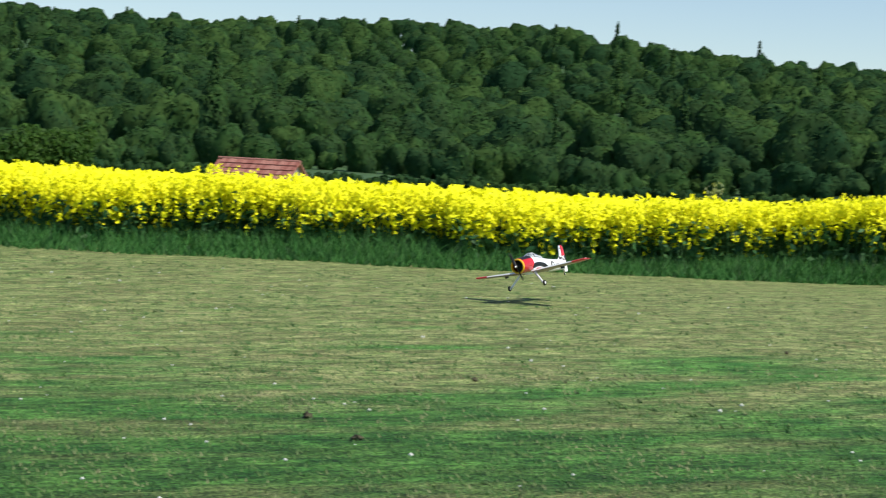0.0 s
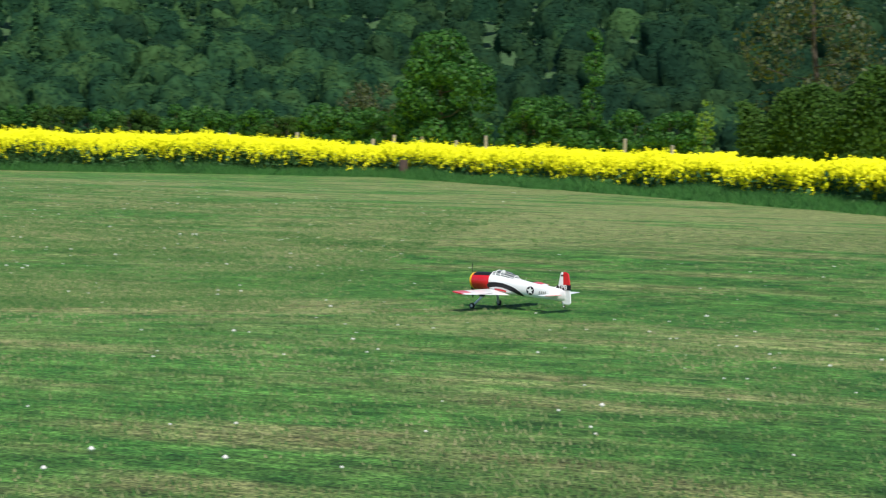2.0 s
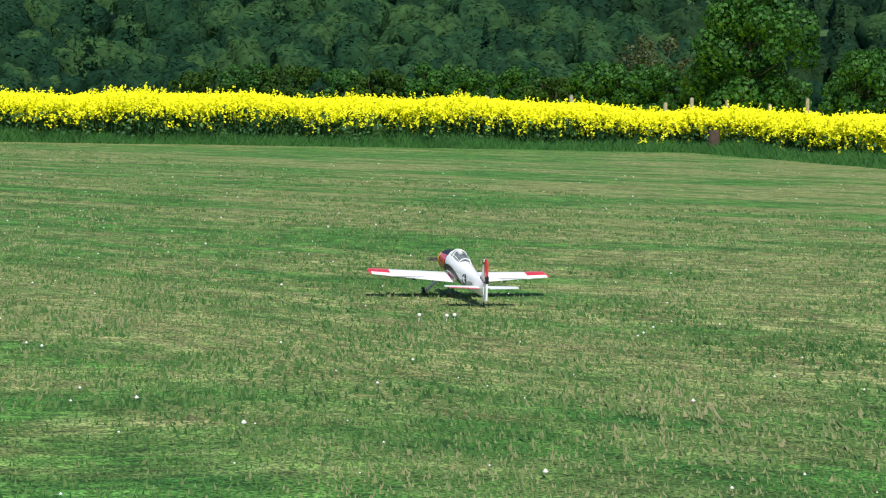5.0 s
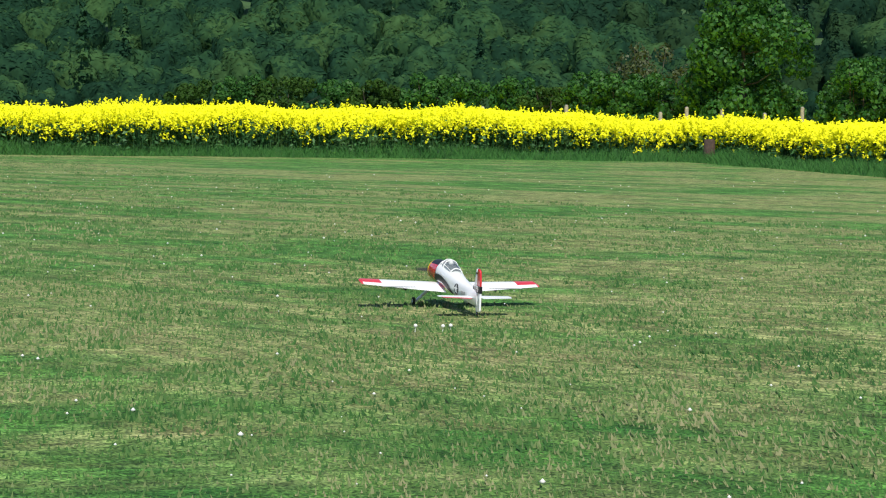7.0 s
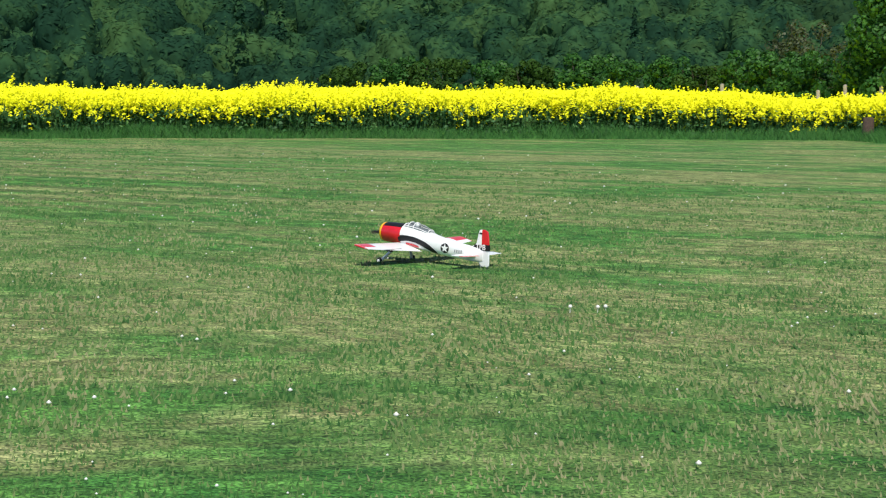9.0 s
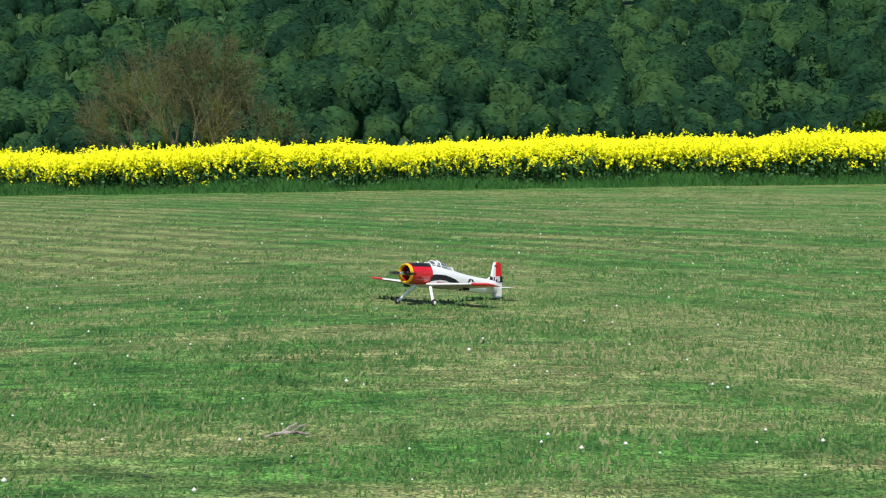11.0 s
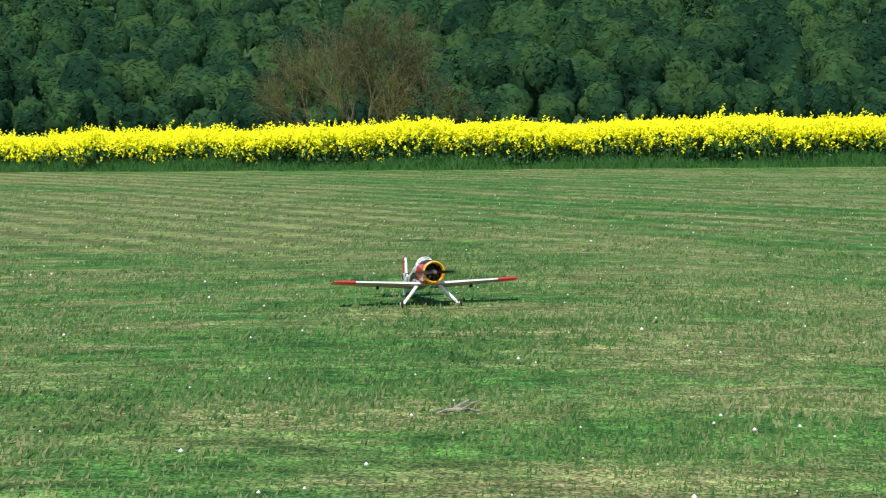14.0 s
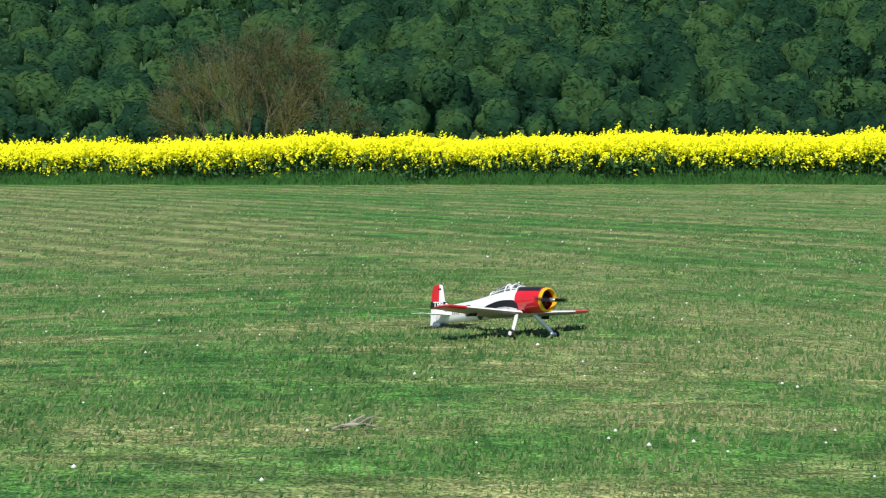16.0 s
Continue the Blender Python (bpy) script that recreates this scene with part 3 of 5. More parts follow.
def verge():
    """Unmown grass between the lawn and the crop."""
    rng = np.random.default_rng(13)
    n = 120000
    s = rng.uniform(_len[1], _len[16], n)
    w = np.interp(s, _len, SETBACK) + 0.7
    u = rng.uniform(0, 1, n)
    d = u * w + 0.16 * np.sin(s * 1.3) + 0.1 * np.sin(s * 3.7)
    tall = 0.10 + 0.3 * smoothstep(u * 2.2) * (0.75 + 0.35 * np.sin(s * 0.8 + 1) * np.sin(s * 0.23))
    v, f = blades(xyz(edge_at(s, d), 0), tall, 0.03, rng, 0.55)
    ob = soup("long_grass", v, f, M_VERGE)
    tagged(ob, "strip of unmown long green grass along the crop", "long grass", kind="stuff")


verge()


# ---- far woods ----
def forest():
    rng = np.random.default_rng(21)
    fine = []
    for sub in (3, 2):
        bm = bmesh.new()
        bmesh.ops.create_icosphere(bm, subdivisions=sub, radius=1)
        fine.append((np.array([v.co[:] for v in bm.verts]), np.array([[v.index for v in f.verts] for f in bm.faces])))
        bm.free()
    kinds = []
    for k in range(16):
        c, r = lobes(22, rng, 0.64, 0.22, 0.42)
        c[:, 2] = c[:, 2] * 0.85 + 0.05
        bodies = []
        for dirs, tris in fine:
            # how far each ray from the middle runs before it leaves the last bulge
            b = dirs @ c.T
            disc = b * b - (c * c).sum(1) + r * r
            out = np.where(disc > 0, b + np.sqrt(np.maximum(disc, 0)), 0.45).max(1)
            jag = np.array([noise.noise(Vector(d) * 4.0 + Vector((k * 3.7, 0, 0))) for d in dirs])
            bodies.append((dirs * (np.maximum(out, 0.55) * (0.95 + 0.12 * jag))[:, None], tris))
        # leaf sprays lie close on the crown's face
        made = []
        for body, tris in bodies:
            n0 = np.cross(body[tris[:, 1]] - body[tris[:, 0]], body[tris[:, 2]] - body[tris[:, 0]])
            area = np.linalg.norm(n0, axis=1)
            t = rng.choice(len(tris), 2200, p=area / area.sum())
            p = (body[tris[t]] * rng.dirichlet((1, 1, 1), 2200)[:, :, None]).sum(1)
            d = n0[t] / area[t][:, None]
            p += d * rng.uniform(0.0, 0.012, (2200, 1))
            keep = p[:, 2] > -0.6
            made.append((p[keep], d[keep], body, tris))
        kinds.append(made)
    cone = []
    for k in range(5):
        z = rng.uniform(-1, 1.1, 700)
        a = rng.uniform(0, 2 * np.pi, 700)
        r = (1.15 - z) * 0.34 * rng.uniform(0.4, 1.1, 700) * (0.8 + 0.25 * np.sin(z * 16))
        p = np.column_stack([np.cos(a) * r, np.sin(a) * r, z])
        cone.append((p, np.column_stack([np.cos(a), np.sin(a), np.full(700, 0.5)])))
    stands = {k: ([], [], []) for k in ("dark_stand", "spring", "leaf")}
    count = dict.fromkeys(stands, 0)

    def plant(az, rr, R, flat, spire=0.05, stand=None):
        x, y = rr * math.sin(math.radians(az)), rr * math.cos(math.radians(az))
        if stand is None:
            # between these bearings most crowns take the darker colour
            dark = smoothstep((az + 60 + 4 * math.sin(rr * 0.021)) / 14) * smoothstep((-21 + 2 * math.sin(rr * 0.03) - az) / 3)
            stand = "spring" if -31 < az < -26 and rr > 400 else "dark_stand" if rng.uniform() < dark * 0.93 else "spring" if az > -24 else "leaf"
        V, F, LV = stands[stand]
        z = float(land(np.array([x]), np.array([y]))[0])
        a = rng.uniform(0, 6.28)
        rot = np.array([[math.cos(a), -math.sin(a), 0], [math.sin(a), math.cos(a), 0], [0, 0, 1]])
        near = rr < 330
        if rng.uniform() < spire and R > 3:
            p, d = cone[rng.integers(0, len(cone))]
            sc, off = np.array([R * 0.95, R * 0.95, R * rng.uniform(1.2, 1.6)]), np.array([x, y, z + R * 1.5])
            n, size = (420, 0.75) if near else (260, 0.95)
        else:
            p, d, body, tris = kinds[rng.integers(0, len(kinds))][0 if rr < 275 else 1]
            sc, off = np.array([R, R, R * rng.uniform(1.1, 1.5)]), np.array([x, y, z + R * flat])
            w = (body * sc) @ rot.T
            mid = w[tris].mean(1)
            seen = (mid[:, 0] * x + mid[:, 1] * y < 0.15 * R * rr) & (mid[:, 2] > (-0.75 if near else -0.2) * R)
            V.append(w + off)
            F.append(tris[seen] + count[stand])
            count[stand] += len(body)
            n, size = (900, 0.72) if near else (440, 0.9)
        # only the half that faces the meadow needs its leaves
        q, nn = (p * sc) @ rot.T, d @ rot.T
        face = (q[:, 0] * x + q[:, 1] * y < 0.25 * R * rr) & (q[:, 2] > (-0.6 if near else -0.15) * R)
        pick = np.flatnonzero(face)
        pick = pick[rng.permutation(len(pick))[:int(n * min(1.0, (R / 4.5) ** 1.5) * 0.5)]]
        LV.append(sprays(q[pick] + off, nn[pick] + (0, 0, 0.12), size * (0.62 + 0.28 * R / 4.5), rng, 0.2))

    r = 262.0
    while r < 800:
        step = 5.7 + (r - 262) * 0.011
        az = -118.0 + rng.uniform(0, 3)
        while az < 24:
            az += np.degrees(step / r) * rng.uniform(0.75, 1.25)
            if az < -24 and r > 560:
                continue
            plant(az, r + rng.uniform(-6, 6), rng.uniform(3.2, 5.6), 0.75 if r < 285 else 1.15, 0.04 if r < 600 else 0.0)
        r += 10.0 + (r - 262) * 0.024
    for r, step in ((236, 4.2), (246, 4.6), (254, 5.0)):
        az = -118.0
        while az < 24:
            az += np.degrees(step / r) * rng.uniform(0.7, 1.3)
            plant(az, r + rng.uniform(-3, 3), rng.uniform(1.6, 3.4), 0.6)
    # low bushes along the far side of the fields
    az = -14.0
    while az < 14:
        az += rng.uniform(0.15, 0.36)
        plant(az, 166 + rng.uniform(-4, 4), rng.uniform(0.5, 0.8), 0.5)
    # dark pines in loose clumps that stand above the ridge
    for az in np.concatenate([rng.normal(c, 0.35, n) for c, n in ((-11, 4), (-9.6, 2), (-8, 5), (-6.4, 2), (-4.2, 4), (-1.4, 2), (0.6, 3), (2.6, 4), (5.6, 3), (7.0, 1), (9.3, 5), (12, 3), (15, 4))]):
        plant(az, 775 + rng.uniform(-15, 15), rng.uniform(2.2, 3.3), 3.2, 0.0, "dark_stand")
    woods = new("far_woods")
    tagged(woods, "mixed green spring woodland covering the hillside", "woods", kind="stuff")
    for stand, mat in (("dark_stand", M_DARKWOOD), ("spring", M_SPRING), ("leaf", M_WOOD)):
        V, F, LV = stands[stand]
        a = soup("wood_crowns", np.concatenate(V), np.concatenate(F), mat, woods, smooth=True)
        q = np.concatenate(LV)
        b = soup("wood_leaves", q, np.arange(len(q)).reshape(-1, 3), mat, woods)
        a["kind"] = b["kind"] = "stuff"


forest()


# ---- trees, shrubs and hedges behind the field ----
def tree(name, x, y, height, width, leaf_mat, label, category="tree", seed=1, leaves=5000, leaf=0.2, trunk=0.14, low=0.15, stems=1, clumps=46):
    rng = np.random.default_rng(seed)
    z0 = float(land(np.array([x]), np.array([y]))[0])
    top = new(name)
    top.location = (x, y, z0)
    bm = bmesh.new()
    ends = []
    for s in range(stems):
        a0 = s * 2 * math.pi / stems + 0.5
        lean = 0.0 if stems == 1 else width * 0.16
        base = Vector((math.cos(a0) * 0.15 * (stems > 1), math.sin(a0) * 0.15 * (stems > 1), -0.1))
        tip = Vector((math.cos(a0) * lean + rng.normal(0, 0.1), math.sin(a0) * lean + rng.normal(0, 0.1), height * rng.uniform(0.8, 0.92)))
        pts = [base.lerp(tip, k / 5) + Vector(rng.normal(0, 0.03 * height * 0.3, 3)) * (k > 0) for k in range(6)]
        tube(bm, pts, [trunk * (1 - 0.15 * k) if k < 5 else trunk * 0.12 for k in range(6)], 7)
        nb = max(6, 14 // stems)
        for k in range(nb):
            u = low + (0.95 - low) * (k + 0.5) / nb
            p = pts[0].lerp(pts[-1], u)
            a = k * 2.4 + rng.uniform(0, 1)
            reach = width * 0.5 * math.sin(math.pi * (0.22 + 0.7 * min(u, 1))) * rng.uniform(0.75, 1.05)
            q = p + Vector((math.cos(a) * reach, math.sin(a) * reach, rng.uniform(0.1, 0.35) * reach + 0.1))
            mid = p.lerp(q, 0.5) + Vector((0, 0, -0.05 * reach))
            tube(bm, [p, mid, q], [trunk * 0.42 * (1.1 - u), trunk * 0.26 * (1.1 - u), trunk * 0.05], 5)
            ends += [q, mid]
    part("trunk", bm, M_BARK, top, "dark rough bark trunk and limbs")
    ends = np.array([e[:] for e in ends])
    # crown: uneven bulges round the limbs
    cz = height * (low + (0.93 - low) * rng.uniform(0, 1, clumps) ** 0.85)
    u = (cz / height - low) / (1 - low)
    rr = width * 0.42 * np.sin(np.pi * (0.2 + 0.74 * u)) * np.sqrt(rng.uniform(0.15, 1, clumps))
    a = rng.uniform(0, 2 * np.pi, clumps)
    cl = np.column_stack([np.cos(a) * rr, np.sin(a) * rr, cz])
    cl = np.concatenate([cl, ends[rng.integers(0, len(ends), clumps // 3)]])
    size = min(width, height * 0.6) * rng.uniform(0.11, 0.21, len(cl))
    c, d = crown_points(cl, size, leaves, rng)
    keep = (c[:, 2] > 0.1) & (c[:, 2] < height * 1.05)
    v, f = leafage(c[keep], d[keep], leaf, rng, 0.42)
    soup("crown", v, f, leaf_mat, top)
    tagged(top, label, category)
    return top


def hedge(name, pts, height, depth, leaf_mat, label, seed, leaves=26000, leaf=0.2):
    rng = np.random.default_rng(seed)
    pts = np.array(pts, float)
    L = np.r_[0, np.cumsum(np.hypot(*np.diff(pts, axis=0).T))]
    top = new(name)
    mid = np.array([pts[:, 0].mean(), pts[:, 1].mean()])
    top.location = (mid[0], mid[1], 0)

    def crest(s):
        return height * (1 + 0.17 * np.sin(s * 0.55 + seed) + 0.12 * np.sin(s * 1.37) + 0.05 * np.sin(s * 3.1))

    s = rng.uniform(0, L[-1], leaves)
    z = crest(s) * (1 - rng.uniform(0, 1, leaves) ** 2.0 * 0.95)
    bulge = depth * 0.5 * np.sqrt(np.clip(1.15 - (z / crest(s)) ** 4, 0.02, 1)) * (0.85 + 0.2 * np.sin(s * 2.1 + z * 2))
    off = bulge * np.where(rng.uniform(0, 1, leaves) < 0.75, -1, rng.uniform(-1, 1, leaves))
    xy = np.column_stack([np.interp(s, L, pts[:, 0]), np.interp(s, L, pts[:, 1])])
    n = xy / np.linalg.norm(xy, axis=1)[:, None]
    xy = xy + n * off[:, None] + rng.normal(0, 0.1, xy.shape)
    c = np.column_stack([xy - mid, z + rng.normal(0, 0.06, leaves)])
    out = np.column_stack([n * np.sign(off)[:, None], 1.4 * (z / crest(s)) ** 3])
    v, f = leafage(c, out, leaf, rng, 0.7)
    soup("hedge_leaves", v, f, leaf_mat, top)
    k = 90
    ss = np.linspace(0, L[-1], k)
    xy = np.column_stack([np.interp(ss, L, pts[:, 0]), np.interp(ss, L, pts[:, 1])])
    n = xy / np.linalg.norm(xy, axis=1)[:, None]
    prof = [(-0.26, 0), (-0.26, 0.5), (-0.15, 0.74), (0.15, 0.74), (0.26, 0.5), (0.26, 0)]
    V = np.concatenate([np.column_stack([xy - mid + n * depth * a, crest(ss) * b + 0.02]) for a, b in prof])
    i = np.arange(k - 1)
    F = np.concatenate([np.column_stack([i + k * j, i + 1 + k * j, i + 1 + k * (j + 1), i + k * (j + 1)]) for j in range(5)])
    soup("hedge_core", V, F, M_DARK, top, "dark inner twigs")
    tagged(top, label, "hedge")
    return top


def bare_tree(x, y, height, width):
    """Many stems that fan out from one stool, forking four times, with fine twigs and bronze buds."""
    rng = np.random.default_rng(80)
    top = new("bare_tree")
    top.location = (x, y, float(land(np.array([x]), np.array([y]))[0]))
    tips, ways = [], []

    def limb(bm, p, d, length, radius, level):
        pts, q, way = [p], p, d
        for k in range(3):
            way = (way + Vector(rng.normal(0, 0.09, 3)) + Vector((0, 0, 0.05))).normalized()
            q = q + way * (length / 3)
            pts.append(q)
            if level > 1:
                tips.append(q[:])
                ways.append(way[:])
        tube(bm, pts, [radius, radius * 0.85, radius * 0.7, radius * 0.5], 6 if level < 2 else 4)
        if level < 4:
            for k in range(3 if level else 4):
                side = Vector(rng.normal(0, 1, 3))
                side = (side - way * side.dot(way)).normalized()
                turn = (way + side * rng.uniform(0.28, 0.62)).normalized()
                limb(bm, pts[2 if k == 1 else 3], turn, length * rng.uniform(0.58, 0.8), radius * 0.52, level + 1)

    for k in range(12):
        a = k * 2.4
        out = 0.15 + 1.65 * (k + 0.5) / 12
        base = Vector((math.cos(a) * 0.9 * out, math.sin(a) * 0.9 * out, -0.1))
        reach = height * (0.31 - 0.06 * out)
        d = Vector((math.cos(a) * out * width / height * 0.5, math.sin(a) * out * width / height * 0.5, 1.0)).normalized()
        bm = bmesh.new()
        limb(bm, base, d, reach * rng.uniform(0.85, 1.1), 0.08, 0)
        part("stem", bm, M_TWIG, top, "grey-brown forking stem")
    tips, ways = np.array(tips), np.array(ways)
    pick = rng.integers(0, len(tips), 6500)
    base = tips[pick] + rng.normal(0, 0.1, (len(pick), 3))
    way = ways[pick] + rng.normal(0, 0.35, (len(pick), 3))
    way /= np.linalg.norm(way, axis=1)[:, None]
    side = np.cross(way, rng.normal(size=way.shape))
    side *= 0.008 / np.linalg.norm(side, axis=1)[:, None]
    v = np.stack([base - side, base + side, base + way * rng.uniform(0.25, 0.7, (len(pick), 1))], 1).reshape(-1, 3)
    soup("twig_mass", v, np.arange(len(v)).reshape(-1, 3), M_TWIG, top, "fine bare twigs")["kind"] = "stuff"
    pick = rng.integers(0, len(tips), 9000)
    c = tips[pick] + rng.normal(0, 0.22, (len(pick), 3))
    v = sprays(c, np.tile((0.4, -0.2, 0.8), (len(c), 1)), 0.10, rng, 0.9)
    soup("bud_mass", v, np.arange(len(v)).reshape(-1, 3), M_BRONZE, top, "opening bronze leaf buds")["kind"] = "stuff"
    tagged(top, "broad many-stemmed brownish tree barely in leaf", "tree")


tree("broadleaf_tree", -30.6, 68, 11.5, 8.4, M_GREEN, "large fresh green broadleaf tree behind the hedge", seed=31, leaves=24000, leaf=0.26, trunk=0.22, clumps=60)
tree("lime_tree", -25.8, 66.5, 9.5, 5.6, M_OLIVE, "yellow-green leafy tree at the hedge's end", seed=32, leaves=19000, leaf=0.22, trunk=0.16, low=0.04, clumps=50)
tree("shrub", -23.2, 68, 3.0, 3.4, M_BUD, "pale olive shrub beside the field", "shrub", seed=33, leaves=1500, leaf=0.16, trunk=0.04, low=0.05, stems=3)
tree("shrub", 8.1, 59.4, 1.75, 0.8, M_PALE, "pale wispy shrub beyond the crop", "shrub", seed=45, leaves=200, leaf=0.12, trunk=0.03, low=0.3, stems=3, clumps=14)
tree("copper_tree", -40.9, 69.4, 6.0, 3.0, M_PURPLE, "small dark purple-leaved tree above the hedge", seed=34, leaves=4200, leaf=0.17, trunk=0.07)
tree("copper_tree", -43.8, 70, 7.2, 3.6, M_PURPLE, "taller loose purple-leaved tree above the hedge", seed=35, leaves=3000, leaf=0.17, trunk=0.07)
tree("young_tree", -46.0, 66.5, 7.0, 3.0, M_DARK, "dark green young tree above the hedge", seed=36, leaves=4400, leaf=0.18, trunk=0.08)
tree("young_tree", -46.8, 61.9, 5.0, 3.0, M_DARK, "dense green young tree in the hedge", seed=37, leaves=2600, leaf=0.18, trunk=0.08, low=0.05)
tree("tall_tree", -50.8, 60.2, 10.5, 5.0, M_BUD, "tall thin-crowned bronze-green tree with a bare trunk", seed=38, leaves=5200, leaf=0.19, trunk=0.16, low=0.2, clumps=30)
tree("slender_tree", -62.3, 59.4, 6.7, 1.1, M_GREEN, "slender upright green tree", seed=39, leaves=1500, leaf=0.17, trunk=0.05, low=0.1)
tree("fruit_tree", -68.2, 55.8, 6.3, 4.5, M_GREEN, "full round fresh green fruit tree behind the fence", seed=40, leaves=19000, leaf=0.18, trunk=0.13, low=0.08, clumps=42)
tree("sapling", -54.5, 58.2, 3.5, 0.8, M_LIME, "bright lime-green sapling by the hedge", seed=41, leaves=300, leaf=0.16, trunk=0.03)
for k, (x, y, h, w, m) in enumerate([(-64.2, 57.4, 3.3, 2.2, M_GREEN), (-61.2, 60.4, 2.9, 3.4, M_GREEN), (-58.4, 60.6, 2.9, 3.0, M_GREEN), (-72.5, 55.6, 2.9, 3.2, M_GREEN),
                                     (-76.0, 56.2, 2.9, 3.2, M_GREEN), (-80, 55.6, 2.5, 3.6, M_DARK), (-84.5, 54.6, 2.6, 3.6, M_GREEN), (-88.5, 52.4, 2.6, 4.0, M_DARK),
                                     (-93, 50.3, 2.8, 4.6, M_DARK), (-62.7, 58.9, 3.1, 3.0, M_GREEN), (-65.3, 58.7, 2.9, 3.0, M_GREEN), (-71.2, 57.0, 3.2, 3.2, M_GREEN), (-74.2, 56.2, 2.7, 3.2, M_GREEN),
                                     (-78.0, 56.2, 3.0, 3.4, M_GREEN), (-82.2, 55.4, 2.7, 3.4, M_GREEN), (-86.5, 53.8, 2.9, 3.6, M_GREEN), (-90.7, 51.7, 2.7, 3.8, M_GREEN), (-95.0, 49.2, 2.8, 3.8, M_GREEN), (-97.0, 47.5, 2.5, 4.2, M_DARK), (-70.0, 58.5, 3.1, 3.0, M_GREEN), (-66.3, 60.5, 3.6, 3.0, M_GREEN), (-83.0, 63, 4.6, 4.4, M_BUD)]):
    tree("shrub", x, y, h, w, m, "bronze-leaved bushy shrub behind the fence" if m == M_BUD else "leafy green shrub in the row behind the fence", "shrub", seed=60 + k, leaves=5000, leaf=0.16, trunk=0.045, low=0.04, stems=3, clumps=36)
bare_tree(-101.2, 16.7, 8.0, 11.6)
hedge("hedge", [(-26.5, 64.8), (-32, 62.8), (-37.5, 61.4), (-43, 57.2), (-47.5, 56.4), (-52, 57.5)], 3.5, 3.0, M_DARK, "wide dark green thorn hedge behind the crop", 91, 56000, 0.14)
hedge("hedge", [(-25, 70), (-21, 78), (-15.5, 86)], 1.9, 2.5, M_DARK, "low green bushes along the far field edge", 92, 12000, 0.24)


def fence():
    for k, (x, y) in enumerate([(-72.3, 47.2), (-70.57, 49.59), (-68.57, 52.22), (-68.0, 52.93), (-67.21, 53.88), (-66.25, 54.99), (-65.38, 55.96), (-64.3, 57.1), (-63.25, 58.17), (-59.5, 58.6), (-57.0, 58.9)]):
        bm = bmesh.new()
        h = 1.5 + 0.12 * math.sin(k * 2.3)
        tube(bm, [(0, 0, -0.1), (0.02 * math.sin(k), 0, h * 0.5), (0.05 * math.sin(k * 3.1), 0.02, h), (0.05 * math.sin(k * 3.1), 0.02, h + 0.04)], [0.075, 0.072, 0.068, 0.03], 9)
        ob = part("fence_post", bm, M_POST, None)
        ob.location = (x, y, float(land(np.array([x]), np.array([y]))[0]))
        tagged(ob, "weathered pale wooden fence post behind the crop", "fence post", "fence posts")


fence()


def stump():
    bm = bmesh.new()
    tube(bm, [(0, 0, -0.06), (0, 0, 0.1), (0.01, 0, 0.6), (0.01, 0, 0.64)], [0.18, 0.17, 0.16, 0.14], 14)
    ob = part("stump", bm, M_STUMP, None)
    ob.location = (-57.9, 45.55, 0.02)
    tagged(ob, "short reddish brown wooden stump at the crop's corner", "stump")


stump()


def rough_stone():
    bm = bmesh.new()
    bmesh.ops.create_icosphere(bm, subdivisions=3, radius=1)
    for v in bm.verts:
        k = 0.85 + 0.3 * noise.noise(v.co * 1.6)
        v.co = Vector((v.co.x * 0.13, v.co.y * 0.1, v.co.z * 0.07)) * k
    ob = part("stone", bm, M_STONE, None)
    ob.location = (-15.2, 31.3, 0.2)
    ob = tagged(ob, "pale boundary stone in the long grass", "stone")
    bm = bmesh.new()
    tube(bm, [(0, 0, -0.05), (0, 0, 0.12), (0, 0, 0.16)], [0.07, 0.07, 0.06], 10)
    b = part("stake", bm, M_STUMP, ob)
    b.location = (0, 0, -0.2)


rough_stone()


